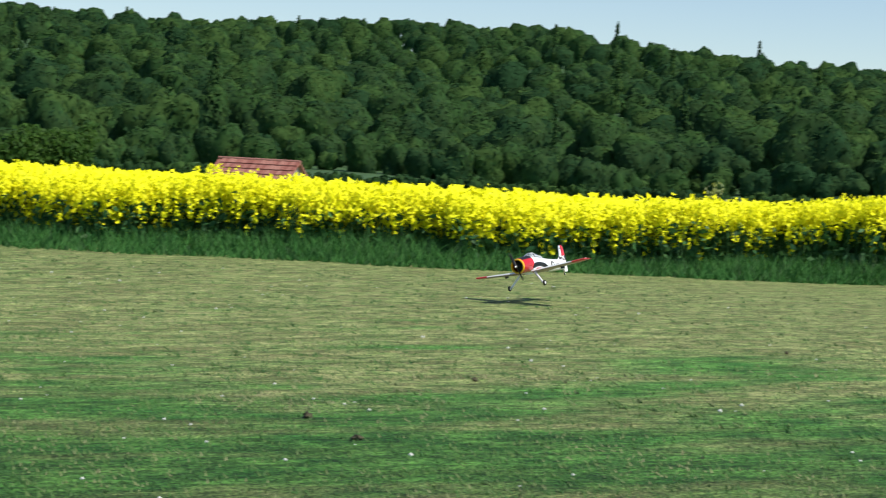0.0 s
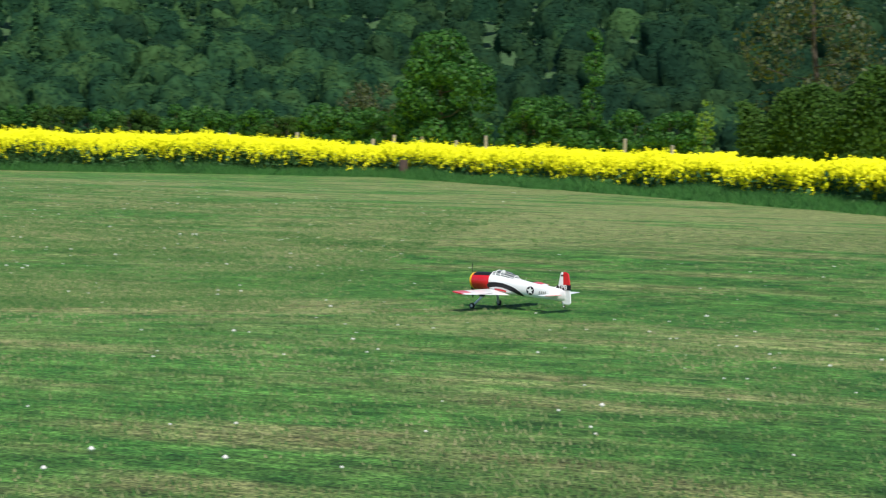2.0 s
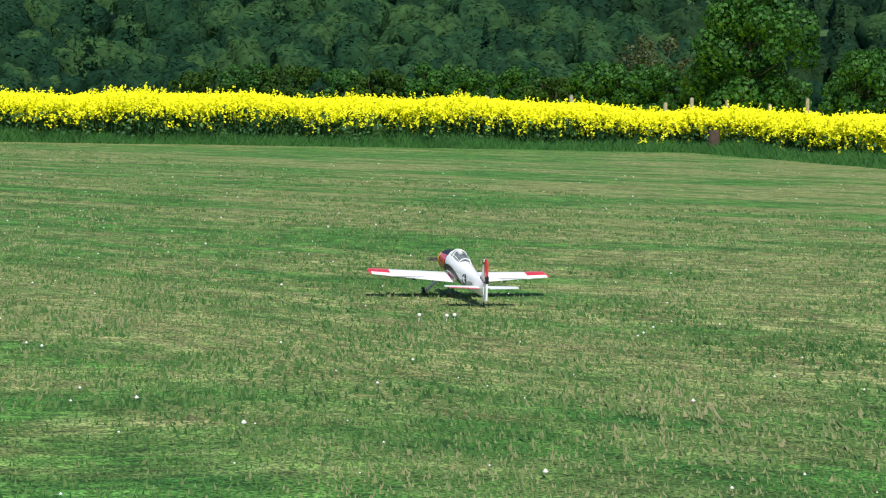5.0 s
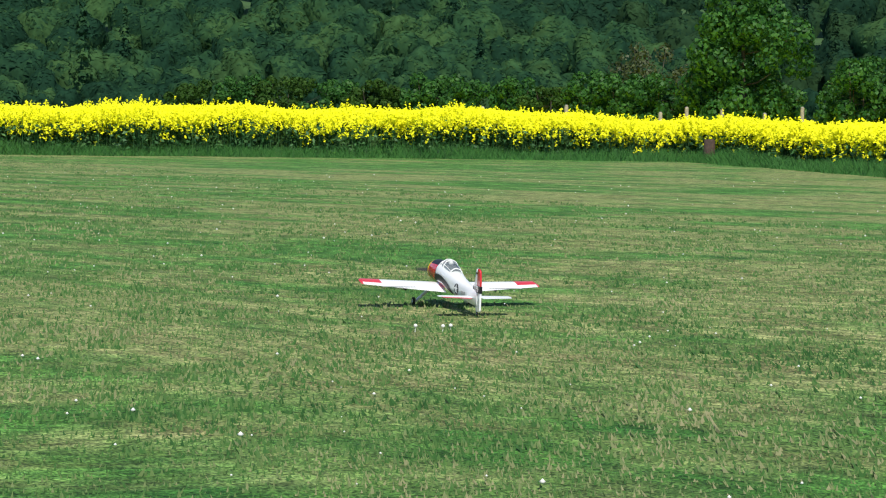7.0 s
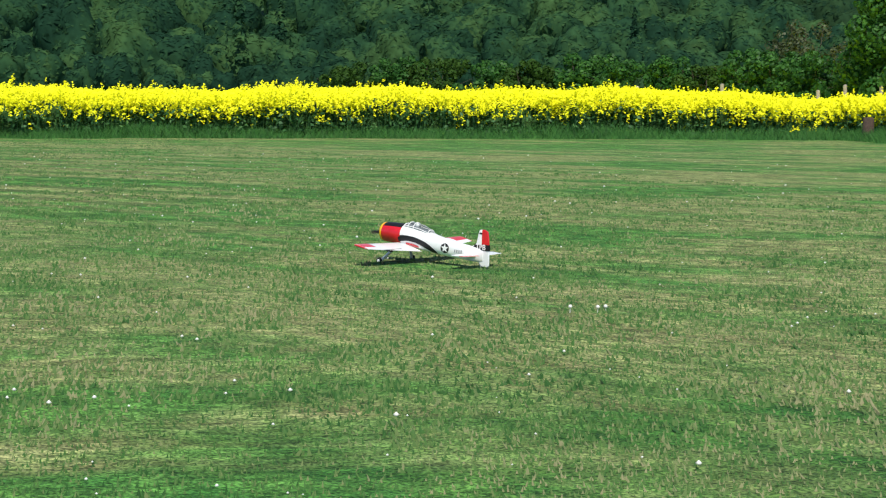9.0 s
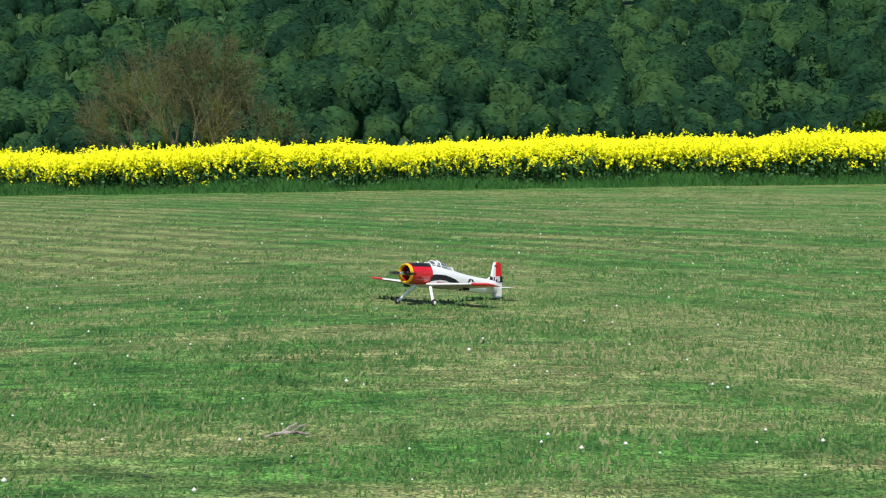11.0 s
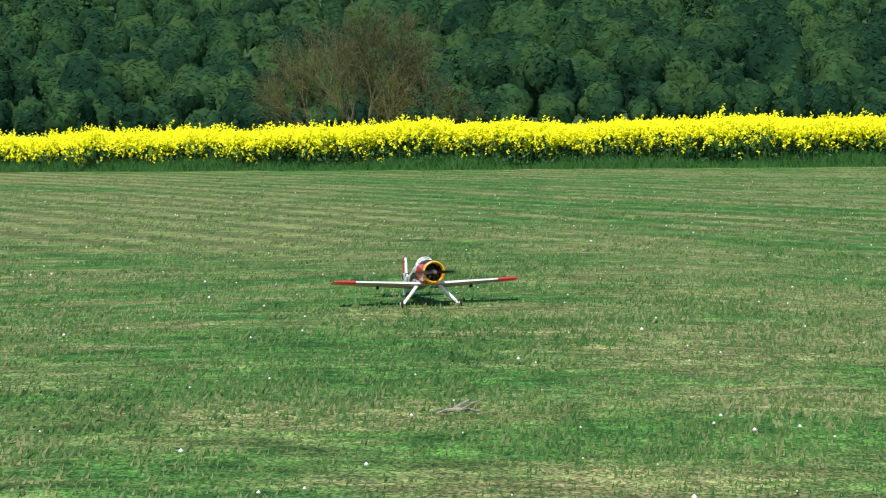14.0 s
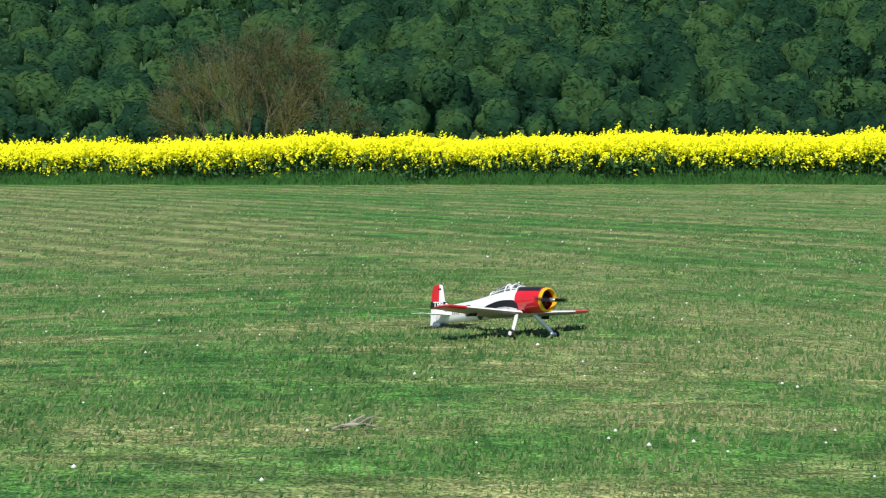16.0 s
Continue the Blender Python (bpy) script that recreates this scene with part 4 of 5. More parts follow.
def hut():
    """Low shed with a red tiled gable roof, beyond the field."""
    top = new("shed")
    top.location = (-9.9, 104, -1.75)
    top.rotation_euler = (0, 0, radians(-24))
    L, W, E, R = 4.6, 3.4, 1.65, 2.95
    for y in (-W / 2, W / 2):
        part("wall", box(bmesh.new(), -L / 2 + 0.1, L / 2 - 0.1, y - 0.05, y + 0.05, 0, E, 0.01), M_WALL, top)
    for x in (-L / 2 + 0.1, L / 2 - 0.1):
        bm = bmesh.new()
        pr = [(-W / 2 + 0.06, 0), (W / 2 - 0.06, 0), (W / 2 - 0.06, E), (0, R - 0.08), (-W / 2 + 0.06, E)]
        a = [bm.verts.new((x - 0.04, p, q)) for p, q in pr]
        b = [bm.verts.new((x + 0.04, p, q)) for p, q in pr]
        bm.faces.new(a[::-1])
        bm.faces.new(b)
        for k in range(5):
            bm.faces.new((a[k], a[(k + 1) % 5], b[(k + 1) % 5], b[k]))
        part("gable", bm, M_WALL, top, "grey boarded gable", smooth=False)
    slope = math.atan2(R - E, W / 2)
    run = (W / 2 + 0.25) / math.cos(slope)
    bm = bmesh.new()
    box(bm, -0.11, 0.11, 0, 0.36, 0, 0.03, 0.006)
    me = bpy.data.meshes.new("tile")
    bm.to_mesh(me)
    bm.free()
    me.materials.append(M_TILE)
    for side in (1, -1):
        bm = bmesh.new()
        box(bm, -L / 2 - 0.15, L / 2 + 0.15, 0, run, -0.06, 0)
        roof = part("roof", bm, M_TILE, top, "faded red tiled roof slope", smooth=False)
        roof.rotation_euler = (-slope if side > 0 else slope, 0, 0) if side > 0 else (-slope, 0, math.pi)
        roof.location = (0, 0, R)
        for r in range(6):
            for c in range(21):
                o = new("tile", me)
                o.parent = roof
                o.location = (-L / 2 - 0.02 + c * 0.218 * (1 + 0.004 * math.sin(c)), 0.02 + r * (run - 0.36) / 5, 0.012 + 0.01 * math.sin(c * 2.2 + r))
                o.rotation_euler = (radians(2), 0, radians(0.8 * math.sin(c * 5 + r * 3)))
    bm = bmesh.new()
    tube(bm, [(-L / 2 - 0.16, 0, R + 0.03), (L / 2 + 0.16, 0, R + 0.03)], [0.07, 0.07], 8)
    part("ridge", bm, M_TILE, top)
    tagged(top, "small grey boarded shed with a faded red tiled roof", "shed")


hut()


def fallen_stick():
    bm = bmesh.new()
    tube(bm, [(0, 0, 0.012), (0.04, 0.08, 0.03), (0.03, 0.16, 0.04), (0.05, 0.25, 0.035), (0.03, 0.33, 0.02)], [0.012, 0.013, 0.012, 0.01, 0.005], 7)
    tube(bm, [(0.03, 0.13, 0.035), (-0.03, 0.2, 0.06), (-0.06, 0.26, 0.08)], [0.012, 0.009, 0.0045], 6)
    tube(bm, [(0.04, 0.2, 0.035), (0.0, 0.28, 0.07), (-0.02, 0.33, 0.075)], [0.0105, 0.0075, 0.003], 6)
    ob = part("stick", bm, M_POST, None)
    ob.location = (-23.75, 9.88, float(land(np.array([-23.75]), np.array([9.88]))[0]))
    ob.scale = (0.7, 0.7, 0.85)
    tagged(ob, "dry forked stick lying on the grass", "stick")


fallen_stick()


def clods():
    for k, (x, y) in enumerate([(0.28, 14.09), (-0.74, 11.5), (-0.41, 10.63), (-4.9, 15.2), (3.1, 17.5)]):
        bm = bmesh.new()
        bmesh.ops.create_icosphere(bm, subdivisions=2, radius=0.03 + 0.008 * math.sin(k))
        for v in bm.verts:
            v.co *= 0.8 + 0.5 * noise.noise(v.co * 40 + Vector((k, 0, 0)))
            v.co.z *= 0.7
        ob = part("clod", bm, M_CLOD, None)
        ob.location = (x, y, float(land(np.array([x]), np.array([y]))[0]) + 0.015)
        tagged(ob, "dark clod of earth on the mown grass", "clod", "clods on the grass")


clods()


def dandelion_clocks():
    for k, (x, y) in enumerate([(-25.48, 15.79), (-25.39, 15.96), (-25.40, 16.03)]):
        bm = bmesh.new()
        tube(bm, [(0, 0, 0), (0.004, 0, 0.03), (0.004, 0, 0.045)], [0.003, 0.003, 0.003], 5)
        bmesh.ops.create_icosphere(bm, subdivisions=2, radius=0.014, matrix=Matrix.Translation((0.004, 0, 0.046)))
        ob = part("seed_head", bm, M_PETAL, None)
        ob.location = (x, y, float(land(np.array([x]), np.array([y]))[0]))
        tagged(ob, "white dandelion seed head in the grass", "flower", "seed heads")


dandelion_clocks()


# ---- the model aeroplane: nose along +x, left wing along +y, wheels at z = 0 ----
SECTIONS = np.array([  # x, centre height, half width, half height
    (-0.10, 0.264, 0.086, 0.090), (-0.16, 0.260, 0.086, 0.092), (-0.25, 0.248, 0.084, 0.092), (-0.36, 0.232, 0.078, 0.088), (-0.47, 0.214, 0.069, 0.080),
    (-0.60, 0.197, 0.058, 0.074), (-0.75, 0.183, 0.045, 0.068), (-0.88, 0.173, 0.031, 0.064), (-0.985, 0.166, 0.012, 0.062)])


def section(x):
    return [np.interp(-x, -SECTIONS[:, 0], SECTIONS[:, k]) for k in (1, 2, 3)]


def skin(x, z, lift=0.0):
    """Half width of the fuselage at station x and height z."""
    c, w, h = section(x)
    u = min(1.0, abs((z - c) / h))
    return float(w * (1 - u ** 2.4) ** (1 / 2.4)) + lift


def loft(bm, rings, cap=True):
    vs = [[bm.verts.new(p) for p in r] for r in rings]
    n = len(rings[0])
    for a, b in zip(vs, vs[1:]):
        for k in range(n):
            bm.faces.new((a[k], a[(k + 1) % n], b[(k + 1) % n], b[k]))
    if cap:
        bm.faces.new(vs[0][::-1])
        bm.faces.new(vs[-1])
    bmesh.ops.recalc_face_normals(bm, faces=bm.faces)
    return bm


def ring(x, cz, w, h, n=28, p=2.4):
    out = []
    for k in range(n):
        a = 2 * math.pi * k / n
        c, s = math.cos(a), math.sin(a)
        out.append((x, w * math.copysign(abs(c) ** (2 / p), c), cz + h * math.copysign(abs(s) ** (2 / p), s)))
    return out


def plate(profile, y, thick):
    """A slab: the profile in x and z, thickened along y."""
    bm = bmesh.new()
    a = [bm.verts.new((x, y - thick / 2, z)) for x, z in profile]
    b = [bm.verts.new((x, y + thick / 2, z)) for x, z in profile]
    bm.faces.new(a)
    bm.faces.new(b[::-1])
    n = len(profile)
    for k in range(n):
        bm.faces.new((a[k], a[(k + 1) % n], b[(k + 1) % n], b[k]))
    bmesh.ops.recalc_face_normals(bm, faces=bm.faces)
    return bm


def airfoil(x0, x1, y, z, t, n=9, tilt=0.0):
    """A closed section from the nose x0 to the tail x1."""
    c = x0 - x1
    us = [0.5 * (1 - math.cos(math.pi * k / n)) for k in range(n + 1)]
    f = lambda u: t * c * (2.969 * math.sqrt(u) - 1.26 * u - 3.516 * u * u + 2.843 * u ** 3 - 1.015 * u ** 4) * 0.5
    up = [(x0 - u * c, y, z - (u - 0.3) * c * tilt + f(u) * 1.15) for u in us]
    lo = [(x0 - u * c, y, z - (u - 0.3) * c * tilt - f(u) * 0.75) for u in us[-2:0:-1]]
    return up + lo


def wing_span(bm, side, y0, y1):
    """One stretch of a wing half; root at 0.06 m, tip at 0.71 m."""
    rs = []
    for k in range(5):
        y = y0 + (y1 - y0) * k / 4
        u = (y - 0.06) / 0.65
        rs.append(airfoil(-0.05 - 0.075 * u, -0.345 + 0.055 * u, side * y, 0.168 + 0.036 * u, 0.15 - 0.02 * u, tilt=0.13))
    return loft(bm, rs)


def front_half(side, y0, y1, upto):
    """A painted leading edge: the front of the wing section, a hair proud."""
    bm = bmesh.new()
    rows = []
    for k in range(5):
        y = y0 + (y1 - y0) * k / 4
        u = (y - 0.06) / 0.65
        x0, x1, z, t = -0.05 - 0.075 * u, -0.345 + 0.055 * u, 0.168 + 0.036 * u, 0.15 - 0.02 * u
        c = x0 - x1
        f = lambda q: t * c * (2.969 * math.sqrt(q) - 1.26 * q - 3.516 * q * q + 2.843 * q ** 3 - 1.015 * q ** 4) * 0.5
        us = [upto * (1 - j / 8) ** 2 for j in range(9)]
        top_pts = [(x0 - q * c + 0.0015, side * y, z - (q - 0.3) * c * 0.13 + f(q) * 1.15 + 0.0015) for q in us]
        low_pts = [(x0 - q * c + 0.0015, side * y, z - (q - 0.3) * c * 0.13 - f(q) * 0.75 - 0.0015) for q in us[::-1][1:]]
        rows.append([bm.verts.new(p) for p in top_pts + low_pts])
    for a, b in zip(rows, rows[1:]):
        for k in range(len(a) - 1):
            bm.faces.new((a[k], a[k + 1], b[k + 1], b[k]))
    bmesh.ops.recalc_face_normals(bm, faces=bm.faces)
    bmesh.ops.solidify(bm, geom=bm.faces[:], thickness=0.001)
    return bm


def strip_on_side(side, pts, lift=0.003):
    """A painted band on the fuselage side; pts: x, lower and upper height."""
    bm = bmesh.new()
    rows = []
    for x, lo, hi in pts:
        rows.append([bm.verts.new((x, side * skin(x, lo + (hi - lo) * j / 4, lift), lo + (hi - lo) * j / 4)) for j in range(5)])
    for a, b in zip(rows, rows[1:]):
        for j in range(4):
            bm.faces.new((a[j], a[j + 1], b[j + 1], b[j]))
    bmesh.ops.recalc_face_normals(bm, faces=bm.faces)
    r = bmesh.ops.solidify(bm, geom=bm.faces[:], thickness=0.0015)
    return bm


def disc_on_side(side, x, z, r, lift, spikes=0):
    bm = bmesh.new()
    n = 10 if spikes else 28
    vs = []
    c = bm.verts.new((x, side * skin(x, z, lift), z))
    for k in range(n):
        a = math.pi / 2 + 2 * math.pi * k / n
        q = r * (0.42 if spikes and k % 2 else 1.0)
        px, pz = x + math.cos(a) * q, z + math.sin(a) * q
        vs.append(bm.verts.new((px, side * skin(px, pz, lift), pz)))
    for k in range(n):
        bm.faces.new((c, vs[k], vs[(k + 1) % n]))
    bmesh.ops.recalc_face_normals(bm, faces=bm.faces)
    bmesh.ops.solidify(bm, geom=bm.faces[:], thickness=0.001)
    return bm


def spun(profile, n=28, centre=(0, 0, 0), cap=True):
    """A body turned round the x axis; profile: x, radius."""
    bm = bmesh.new()
    rs = [[(x + centre[0], centre[1] + r * math.cos(2 * math.pi * k / n), centre[2] + r * math.sin(2 * math.pi * k / n)) for k in range(n)] for x, r in profile]
    return loft(bm, rs, cap=cap)


def wheel(parent, x, y, z, r, w):
    def turned(profile):
        bm = spun(profile, 20)
        bmesh.ops.rotate(bm, verts=bm.verts, matrix=Matrix.Rotation(math.pi / 2, 3, "Z"))
        bmesh.ops.translate(bm, verts=bm.verts, vec=(x, y, z))
        return bm
    wh = part("wheel", turned([(-w * 0.42, r * 0.55), (-w * 0.5, r * 0.8), (-w * 0.3, r * 0.96), (0, r), (w * 0.3, r * 0.96), (w * 0.5, r * 0.8), (w * 0.42, r * 0.55)]), M_RUBBER, parent, "black rubber tyre")
    part("hub", turned([(-w * 0.56, r * 0.12), (-w * 0.5, r * 0.5), (w * 0.5, r * 0.5), (w * 0.56, r * 0.12)]), M_WHITE, wh, "white hub")
    return wh


def lettering(text, size, mat, parent, matrix):
    cu = bpy.data.curves.new("lettering", "FONT")
    cu.body, cu.size, cu.extrude = text, size, 0.0008
    cu.align_x, cu.align_y = "CENTER", "CENTER"
    cu.offset = 0.0012
    tmp = new("lettering", cu)
    me = bpy.data.meshes.new_from_object(tmp.evaluated_get(bpy.context.evaluated_depsgraph_get()))
    bpy.data.objects.remove(tmp)
    ob = link_mesh("lettering", me, mat, parent, "white letters")
    ob.matrix_local = matrix
    return ob


def aeroplane():
    top = new("model_aeroplane")
    tagged(top, "white and red radio-controlled model propeller plane on the grass", "model plane")
    part("fuselage", loft(bmesh.new(), [ring(*s) for s in SECTIONS]), M_WHITE, top, "glossy white fuselage")
    part("cowling", spun([(0.118, 0.068), (0.136, 0.07), (0.14, 0.076), (0.132, 0.083), (0.10, 0.0885), (0.0, 0.0915), (-0.06, 0.0925), (-0.105, 0.0915)], 32, (0, 0, 0.268), False), M_RED, top, "red engine cowling")
    part("cowl_ring", spun([(0.116, 0.066), (0.135, 0.068), (0.146, 0.076), (0.141, 0.0835), (0.121, 0.0872), (0.118, 0.083)], 32, (0, 0, 0.268), False), M_YRING, top, "yellow cowling ring")
    # anti-glare panel over the nose
    bm = bmesh.new()
    rows = []
    for x, r in [(0.108, 0.0895), (0.05, 0.0925), (-0.03, 0.0935), (-0.105, 0.094)]:
        rows.append([(x, r * math.sin(a), 0.268 + r * math.cos(a)) for a in [radians(-46 + 9.2 * k) for k in range(11)]])
    vs = [[bm.verts.new(p) for p in r] for r in rows]
    for a, b in zip(vs, vs[1:]):
        for k in range(10):
            bm.faces.new((a[k], a[k + 1], b[k + 1], b[k]))
    bmesh.ops.recalc_face_normals(bm, faces=bm.faces)
    bmesh.ops.solidify(bm, geom=bm.faces[:], thickness=0.002)
    part("antiglare_panel", bm, M_BLACK, top, "matt black panel")
    # engine
    eng = part("engine", spun([(0.04, 0.02), (0.04, 0.066), (0.05, 0.066), (0.05, 0.03), (0.10, 0.027), (0.118, 0.018), (0.125, 0.006)], 24, (0, 0, 0.268)), M_ENGINE, top, "dark radial engine")
    for k in range(9):
        a = 2 * math.pi * k / 9
        bm = bmesh.new()
        c, s = math.cos(a), math.sin(a)
        tube(bm, [(0.08, c * r, 0.268 + s * r) for r in (0.022, 0.036, 0.05, 0.062)], [0.011, 0.012, 0.012, 0.008], 8)
        part("cylinder", bm, M_ENGINE, eng)
    # propeller, a part that turns
    prop = part("propeller", spun([(0.158, 0.016), (0.168, 0.016), (0.19, 0.011), (0.2, 0.003)], 16), M_STEEL, top, "spinner and two black blades")
    for s in (1, -1):
        rs = []
        for k in range(7):
            u = k / 6
            w = 0.008 + 0.009 * math.sin(math.pi * min(1, 0.2 + 0.75 * u)) - 0.005 * (u > 0.9)
            tw = radians(50 - 32 * u)
            z = s * (0.012 + 0.163 * u)
            rs.append([(0.164 + math.cos(a) * 0.003 * math.cos(tw) - math.sin(a) * w * math.sin(tw), (math.sin(a) * w * math.cos(tw) + math.cos(a) * 0.003 * math.sin(tw)) * s, z) for a in [2 * math.pi * q / 8 for q in range(8)]])
        part("blade", loft(bmesh.new(), rs), M_BLACK, prop, "black propeller blade")
    prop.location = (0, 0, 0.268)
    # wings
    for s in (1, -1):
        w = part("wing", wing_span(bmesh.new(), s, 0.06, 0.71), M_WHITE, top, "white low wing half with a greyer, reddened underside")
        # underside faces are darker, and reddened to offset green light from the grass
        w.data.materials.append(M_UNDER)
        for p in w.data.polygons:
            if p.normal.z < -0.3:
                p.material_index = 1
        part("wing_tip", front_half(s, 0.555, 0.71, 0.68), M_TIPRED, w, "orange-red outer leading edge")
        bm = bmesh.new()
        loft(bm, [airfoil(-0.125, -0.29, s * 0.71, 0.204, 0.11, tilt=0.13), airfoil(-0.15, -0.285, s * 0.722, 0.204, 0.08, tilt=0.13), airfoil(-0.18, -0.27, s * 0.727, 0.203, 0.04, tilt=0.13)])
        part("tip_cap", bm, M_TIPRED, w)
        bm = bmesh.new()
        box(bm, -0.312, -0.309, min(s * 0.3, s * 0.57), max(s * 0.3, s * 0.57), 0.174, 0.179)
        part("aileron_line", bm, M_GREYF, w)
        bm = bmesh.new()
        box(bm, -0.27, -0.2, min(s * 0.36, s * 0.375), max(s * 0.36, s * 0.375), 0.145, 0.178, 0.003)
        part("servo_cover", bm, M_BLACK, w)
    # gear
    for s in (1, -1):
        bm = bmesh.new()
        tube(bm, [(-0.085, s * 0.085, 0.172), (-0.05, s * 0.135, 0.115), (-0.012, s * 0.2, 0.045), (-0.002, s * 0.207, 0.03)], [0.015, 0.0135, 0.012, 0.009], 10)
        leg = part("gear_leg", bm, M_WHITE, top, "white undercarriage leg")
        bm = bmesh.new()
        tube(bm, [(0, s * 0.2, 0.031), (0, s * 0.24, 0.031)], [0.005, 0.005], 8)
        part("axle", bm, M_STEEL, leg)
        wheel(leg, 0, s * 0.228, 0.031, 0.031, 0.022)
    bm = bmesh.new()
    tube(bm, [(-0.93, 0, 0.125), (-0.95, 0, 0.09), (-0.965, 0, 0.058)], [0.006, 0.005, 0.004], 8)
    tl = part("tail_leg", bm, M_STEEL, top)
    wheel(tl, -0.967, 0, 0.054, 0.014, 0.011)
    # tail
    fin = part("fin", plate([(-0.83, 0.222), (-0.905, 0.268), (-0.925, 0.36), (-0.935, 0.389), (-0.957, 0.394), (-0.96, 0.21)], 0, 0.018), M_WHITE, top, "white fin with a black band")
    bv = fin.modifiers.new("edge", "BEVEL")
    bv.width, bv.segments = 0.006, 2
    rud = part("rudder", plate([(-0.962, 0.394), (-0.995, 0.392), (-1.024, 0.378), (-1.038, 0.31), (-1.042, 0.262), (-0.962, 0.262)], 0, 0.016), M_RED, top, "red upper rudder")
    low = part("lower_rudder", plate([(-0.945, 0.26), (-1.042, 0.26), (-1.05, 0.085), (-1.03, 0.07), (-0.97, 0.074), (-0.945, 0.1)], 0, 0.016), M_WHITE, top)
    for o in (rud, low):
        bv = o.modifiers.new("edge", "BEVEL")
        bv.width, bv.segments = 0.005, 2
    part("fin_band", plate([(-0.868, 0.214), (-0.893, 0.266), (-1.043, 0.266), (-1.046, 0.214)], 0, 0.0225), M_BLACK, fin, "black band")
    part("fin_mark", plate([(-0.935, 0.352), (-0.937, 0.366), (-0.963, 0.366), (-0.963, 0.352)], 0, 0.0205), M_BLACK, fin)
    lettering("TPB", 0.064, M_WHITE, fin, pose(-0.958, 0.0125, 0.2405, 90, 0, 180))
    lettering("TPB", 0.064, M_WHITE, fin, pose(-0.958, -0.0125, 0.2405, 90, 0, 0))
    for s in (1, -1):
        st = part("tailplane", loft(bmesh.new(), [airfoil(-0.80, -0.925, s * 0.02, 0.168, 0.09), airfoil(-0.845, -0.925, s * 0.275, 0.174, 0.09), airfoil(-0.87, -0.92, s * 0.288, 0.174, 0.06)]), M_WHITE, top, "white tailplane half")
        part("elevator", loft(bmesh.new(), [airfoil(-0.927, -0.985, s * 0.045, 0.168, 0.1), airfoil(-0.927, -0.975, s * 0.27, 0.174, 0.1)]), M_TIPRED if s > 0 else M_WHITE, st, "elevator")
    # paint on the sides
    sw = [(-0.085, 0.205, 0.262), (-0.14, 0.216, 0.268), (-0.2, 0.222, 0.268), (-0.27, 0.216, 0.262), (-0.33, 0.2, 0.248), (-0.39, 0.178, 0.23), (-0.44, 0.154, 0.205), (-0.48, 0.139, 0.178), (-0.51, 0.13, 0.152)]
    for s in (1, -1):
        part("stripe", strip_on_side(s, sw), M_BLACK, top, "curved black stripe")
        ros = part("roundel", disc_on_side(s, -0.60, 0.197, 0.043, 0.003), M_BLACK, top, "black roundel with a white star")
        part("star", disc_on_side(s, -0.60, 0.197, 0.041, 0.0055, spikes=5), M_WHITE, ros, "white star")
        for k in range(4):
            x = -0.70 - 0.022 * k
            part("marking_bar", strip_on_side(s, [(x, 0.172, 0.196), (x - 0.013, 0.172, 0.196)]), M_GREYF, top)
        part("gear_stripe", strip_on_side(s, [(-0.17, 0.19, 0.205), (-0.25, 0.178, 0.2), (-0.31, 0.17, 0.186)]), M_RED, top)
    # cockpit
    bm = bmesh.new()
    can = [(-0.085, 0.342, 0.05, 0.004), (-0.12, 0.342, 0.058, 0.026), (-0.17, 0.338, 0.06, 0.046), (-0.23, 0.33, 0.06, 0.053), (-0.31, 0.318, 0.056, 0.048), (-0.39, 0.302, 0.048, 0.031), (-0.455, 0.287, 0.034, 0.008)]
    rows = [[(x, w * math.cos(math.pi * k / 14), z - 0.012 + (h + 0.012) * math.sin(math.pi * k / 14)) for k in range(15)] for x, z, w, h in can]
    vs = [[bm.verts.new(p) for p in r] for r in rows]
    for a, b in zip(vs, vs[1:]):
        for k in range(14):
            bm.faces.new((a[k], a[k + 1], b[k + 1], b[k]))
    bmesh.ops.recalc_face_normals(bm, faces=bm.faces)
    canopy = part("canopy", bm, M_GLASS, top, "clear canopy with white frames")
    canopy.visible_shadow = False
    bm = bmesh.new()
    tub = [[(x, w * 0.86 * t, section(x)[0] + section(x)[2] * (1 - abs(w * 0.86 * t / section(x)[1]) ** 2.4) ** (1 / 2.4) + 0.0025) for t in (-1, -0.6, -0.2, 0.2, 0.6, 1)] for x, z, w, h in can[1:6]]
    tv = [[bm.verts.new(p) for p in r] for r in tub]
    for a, b in zip(tv, tv[1:]):
        for k in range(5):
            bm.faces.new((a[k], a[k + 1], b[k + 1], b[k]))
    bmesh.ops.recalc_face_normals(bm, faces=bm.faces)
    bmesh.ops.solidify(bm, geom=bm.faces[:], thickness=0.002)
    part("cockpit_floor", bm, M_COCKPIT, top, "grey cockpit")
    for j in (1, 2, 3, 5):
        bm = bmesh.new()
        tube(bm, [(p[0], p[1] * 1.01, p[2] + 0.001) for p in rows[j]], [0.004] * 15, 6)
        part("canopy_frame", bm, M_WHITE, canopy)
    for k in (2, 12):
        bm = bmesh.new()
        tube(bm, [rows[j][k] for j in range(1, 6)], [0.003] * 5, 6)
        part("canopy_frame", bm, M_WHITE, canopy)
    bm = bmesh.new()
    tube(bm, [(-0.23, 0, 0.3), (-0.23, 0, 0.325), (-0.23, 0, 0.34)], [0.034, 0.036, 0.014], 12)
    doll = part("pilot_doll", bm, M_DOLLB, top, "plain blue doll with a pale round head")
    bm = bmesh.new()
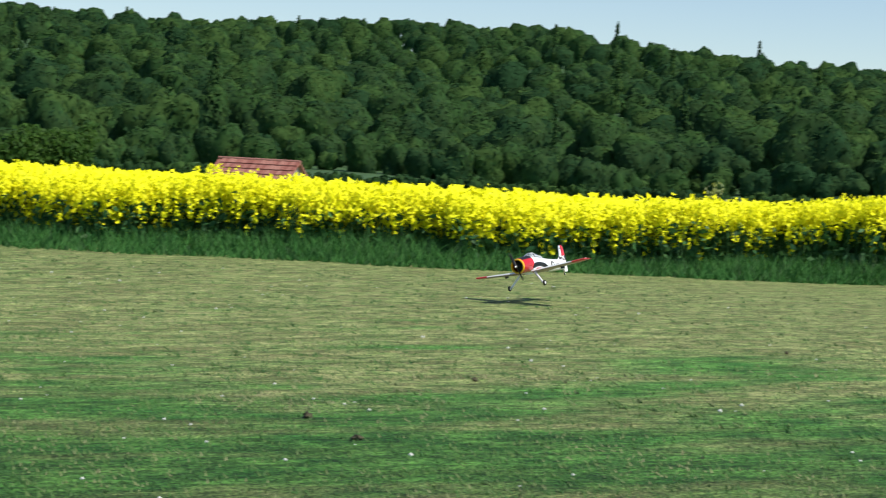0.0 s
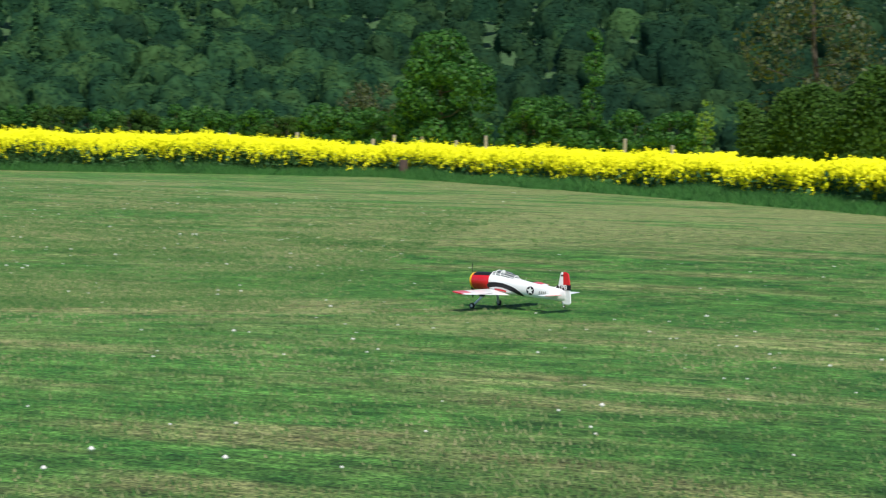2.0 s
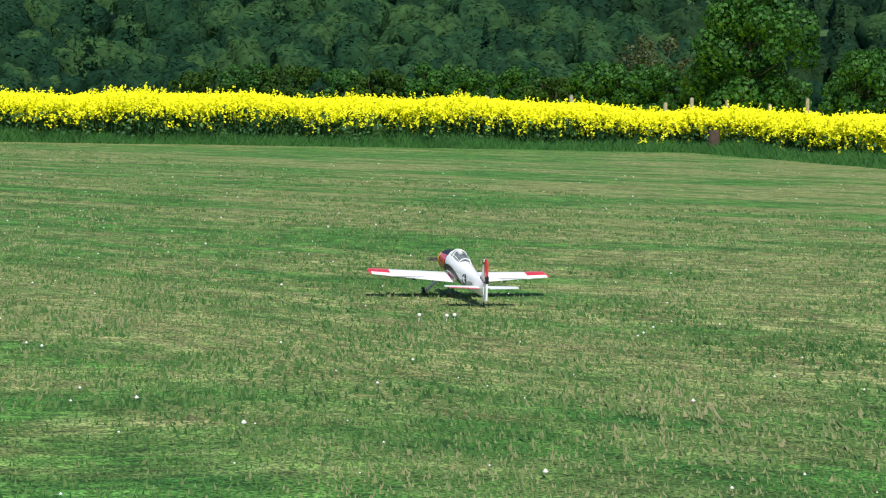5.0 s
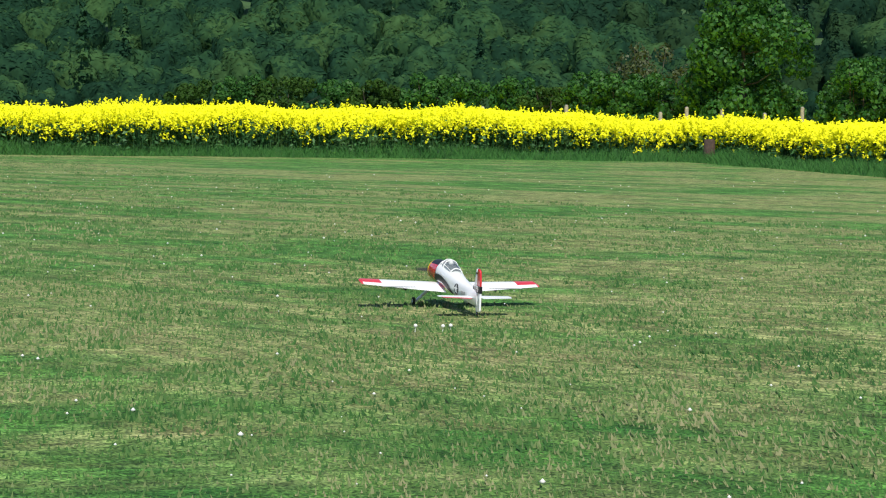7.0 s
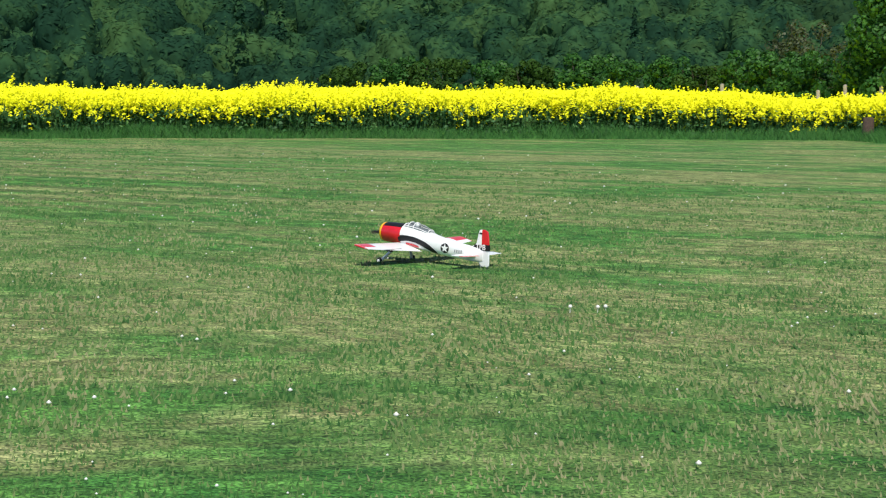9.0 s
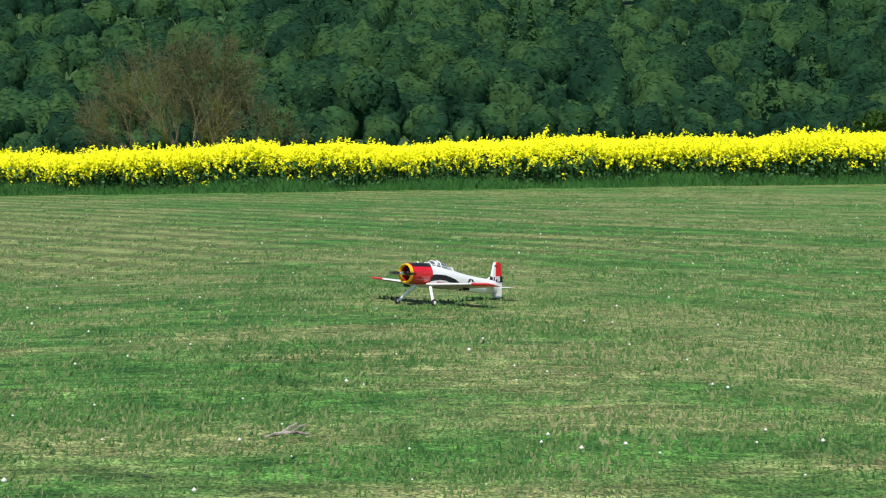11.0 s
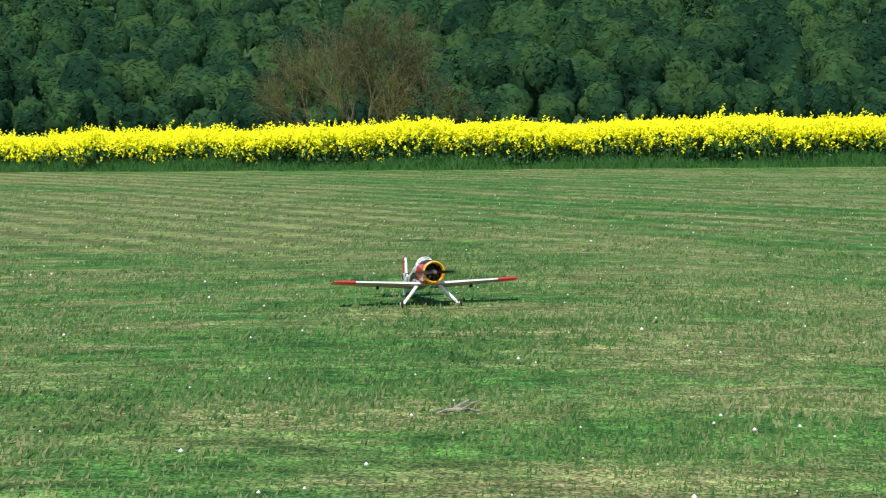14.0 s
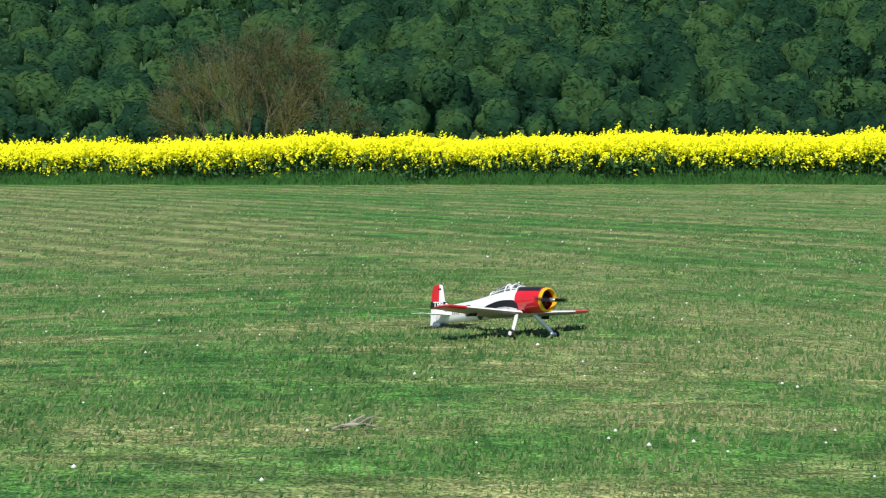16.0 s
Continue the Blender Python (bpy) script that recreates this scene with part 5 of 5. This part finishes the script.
    bmesh.ops.create_uvsphere(bm, u_segments=14, v_segments=10, radius=0.021, matrix=Matrix.Translation((-0.23, 0, 0.36)))
    part("doll_head", bm, M_WHITE, doll)
    bm = bmesh.new()
    tube(bm, [(-0.5, 0, 0.285), (-0.515, 0, 0.32)], [0.0018, 0.001], 5)
    part("aerial", bm, M_STEEL, top)
    return top, prop


plane, propeller = aeroplane()


# ---- what moves ----
def motions():
    walk(plane, [
        (0.0, pose(0.98, 22.302, 0.152, 13.446, 5.515, 240.282)),
        (0.5, pose(-3.335, 19.404, -0.04, 21.682, -1.467, 230.377)),
        (0.7, pose(-5.153, 18.604, -0.046, 25.023, -3.954, 222.952)),
        (0.8, pose(-6.561, 18.935, -0.152, 11.495, -1.621, 217.931)),
        (1.0, pose(-8.141, 17.374, -0.204, 0.383, -1.694, 214.512)),
        (1.2, pose(-9.649, 16.094, -0.207, 1.219, -0.151, 210.032)),
        (1.5, pose(-11.845, 14.937, -0.204, 0.72, 0.014, 199.22)),
        (2.0, pose(-15.195, 13.055, -0.206, -1.091, 1.259, 192.566)),
        (2.5, pose(-17.187, 11.952, -0.209, 2.989, -2.858, 172.566)),
        (3.0, pose(-18.225, 11.667, -0.198, 2.769, -2.815, 167.531)),
        (3.5, pose(-21.244, 13.426, -0.154, 1.371, -2.726, 162.192)),
        (4.0, pose(-25.085, 15.821, -0.085, 1.481, -1.598, 162.021)),
        (4.2, pose(-26.58, 16.77, -0.078, 1.46, -1.5, 162.0)),
        (4.4, pose(-27.0, 17.02, -0.076, 1.44, -1.35, 162.1)),
        (6.3, pose(-27.012, 17.007, -0.076, 1.402, -1.259, 162.308)),
        (6.5, pose(-26.986, 16.996, -0.074, 1.743, -1.207, 161.711)),
        (7.0, pose(-27.062, 16.998, -0.076, 1.666, -1.348, 163.808)),
        (7.5, pose(-27.277, 16.929, -0.075, 3.787, -1.260, 167.162)),
        (8.0, pose(-27.378, 16.904, -0.076, 3.134, -1.230, 166.791)),
        (8.2, pose(-27.537, 16.951, -0.077, 2.302, -1.552, 167.373)),
        (9.3, pose(-30.1, 16, -0.06, 0, -3, 222)),
        (10.3, pose(-30.452, 13.433, 0.04, 1.649, -4.395, 274.45)),
        (10.5, pose(-30.284, 12.817, 0.058, 1.594, -4.351, 283.962)),
        (11.0, pose(-30.289, 12.035, 0.08, 0.013, -4.677, 301.659)),
        (11.5, pose(-30.54, 11.557, 0.076, 1.295, -4.713, 308.073)),
        (12.0, pose(-30.233, 10.954, 0.088, -1.187, -4.265, 322.63)),
        (12.5, pose(-29.825, 10.461, 0.082, -1.756, -3.965, 335.686)),
        (13.0, pose(-29.55, 10.246, 0.077, -1.314, -3.47, 352.814)),
        (13.3, pose(-29.158, 10.334, 0.071, -0.046, -4.236, 362.546)),
        (13.5, pose(-28.906, 10.332, 0.07, -2.819, -4.177, 366.372)),
        (14.0, pose(-28.604, 10.472, 0.071, -0.364, -4.56, 365.01)),
        (14.5, pose(-28.469, 10.529, 0.069, -0.634, -4.281, 367.799)),
        (15.0, pose(-28.211, 10.698, 0.072, -0.919, -4.514, 374.671)),
        (15.3, pose(-28.115, 10.907, 0.073, -3.337, -4.626, 381.321)),
        (15.5, pose(-27.705, 11.067, 0.068, -3.99, -4.342, 385.372)),
        (15.6, pose(-27.908, 11.279, 0.081, 0.21, -4.594, 391.507)),
        (15.8, pose(-27.63, 11.51, 0.077, -1.533, -4.386, 393.451)),
        (16.0, pose(-27.244, 11.755, 0.061, -5.348, -3.984, 393.48)),
    ])
    # the propeller idles almost still to the eye, then runs
    turns, angle = [], 19.0
    for k in range(16 * 30 + 1):
        t = k / 30
        turns.append((t, Matrix.Translation((0, 0, 0.268)) @ pose(0, 0, 0, angle, 0, 0)))
        slow = 30.0 if 0.89 < t < 1.09 or 1.19 < t < 1.39 else 0.15
        angle += slow if 0.6 < t < 3.7 else 84.0
        if k == 119:
            angle = 90.0 + 360.0 * round((angle - 90.0) / 360.0)
    walk(propeller, turns)


motions()
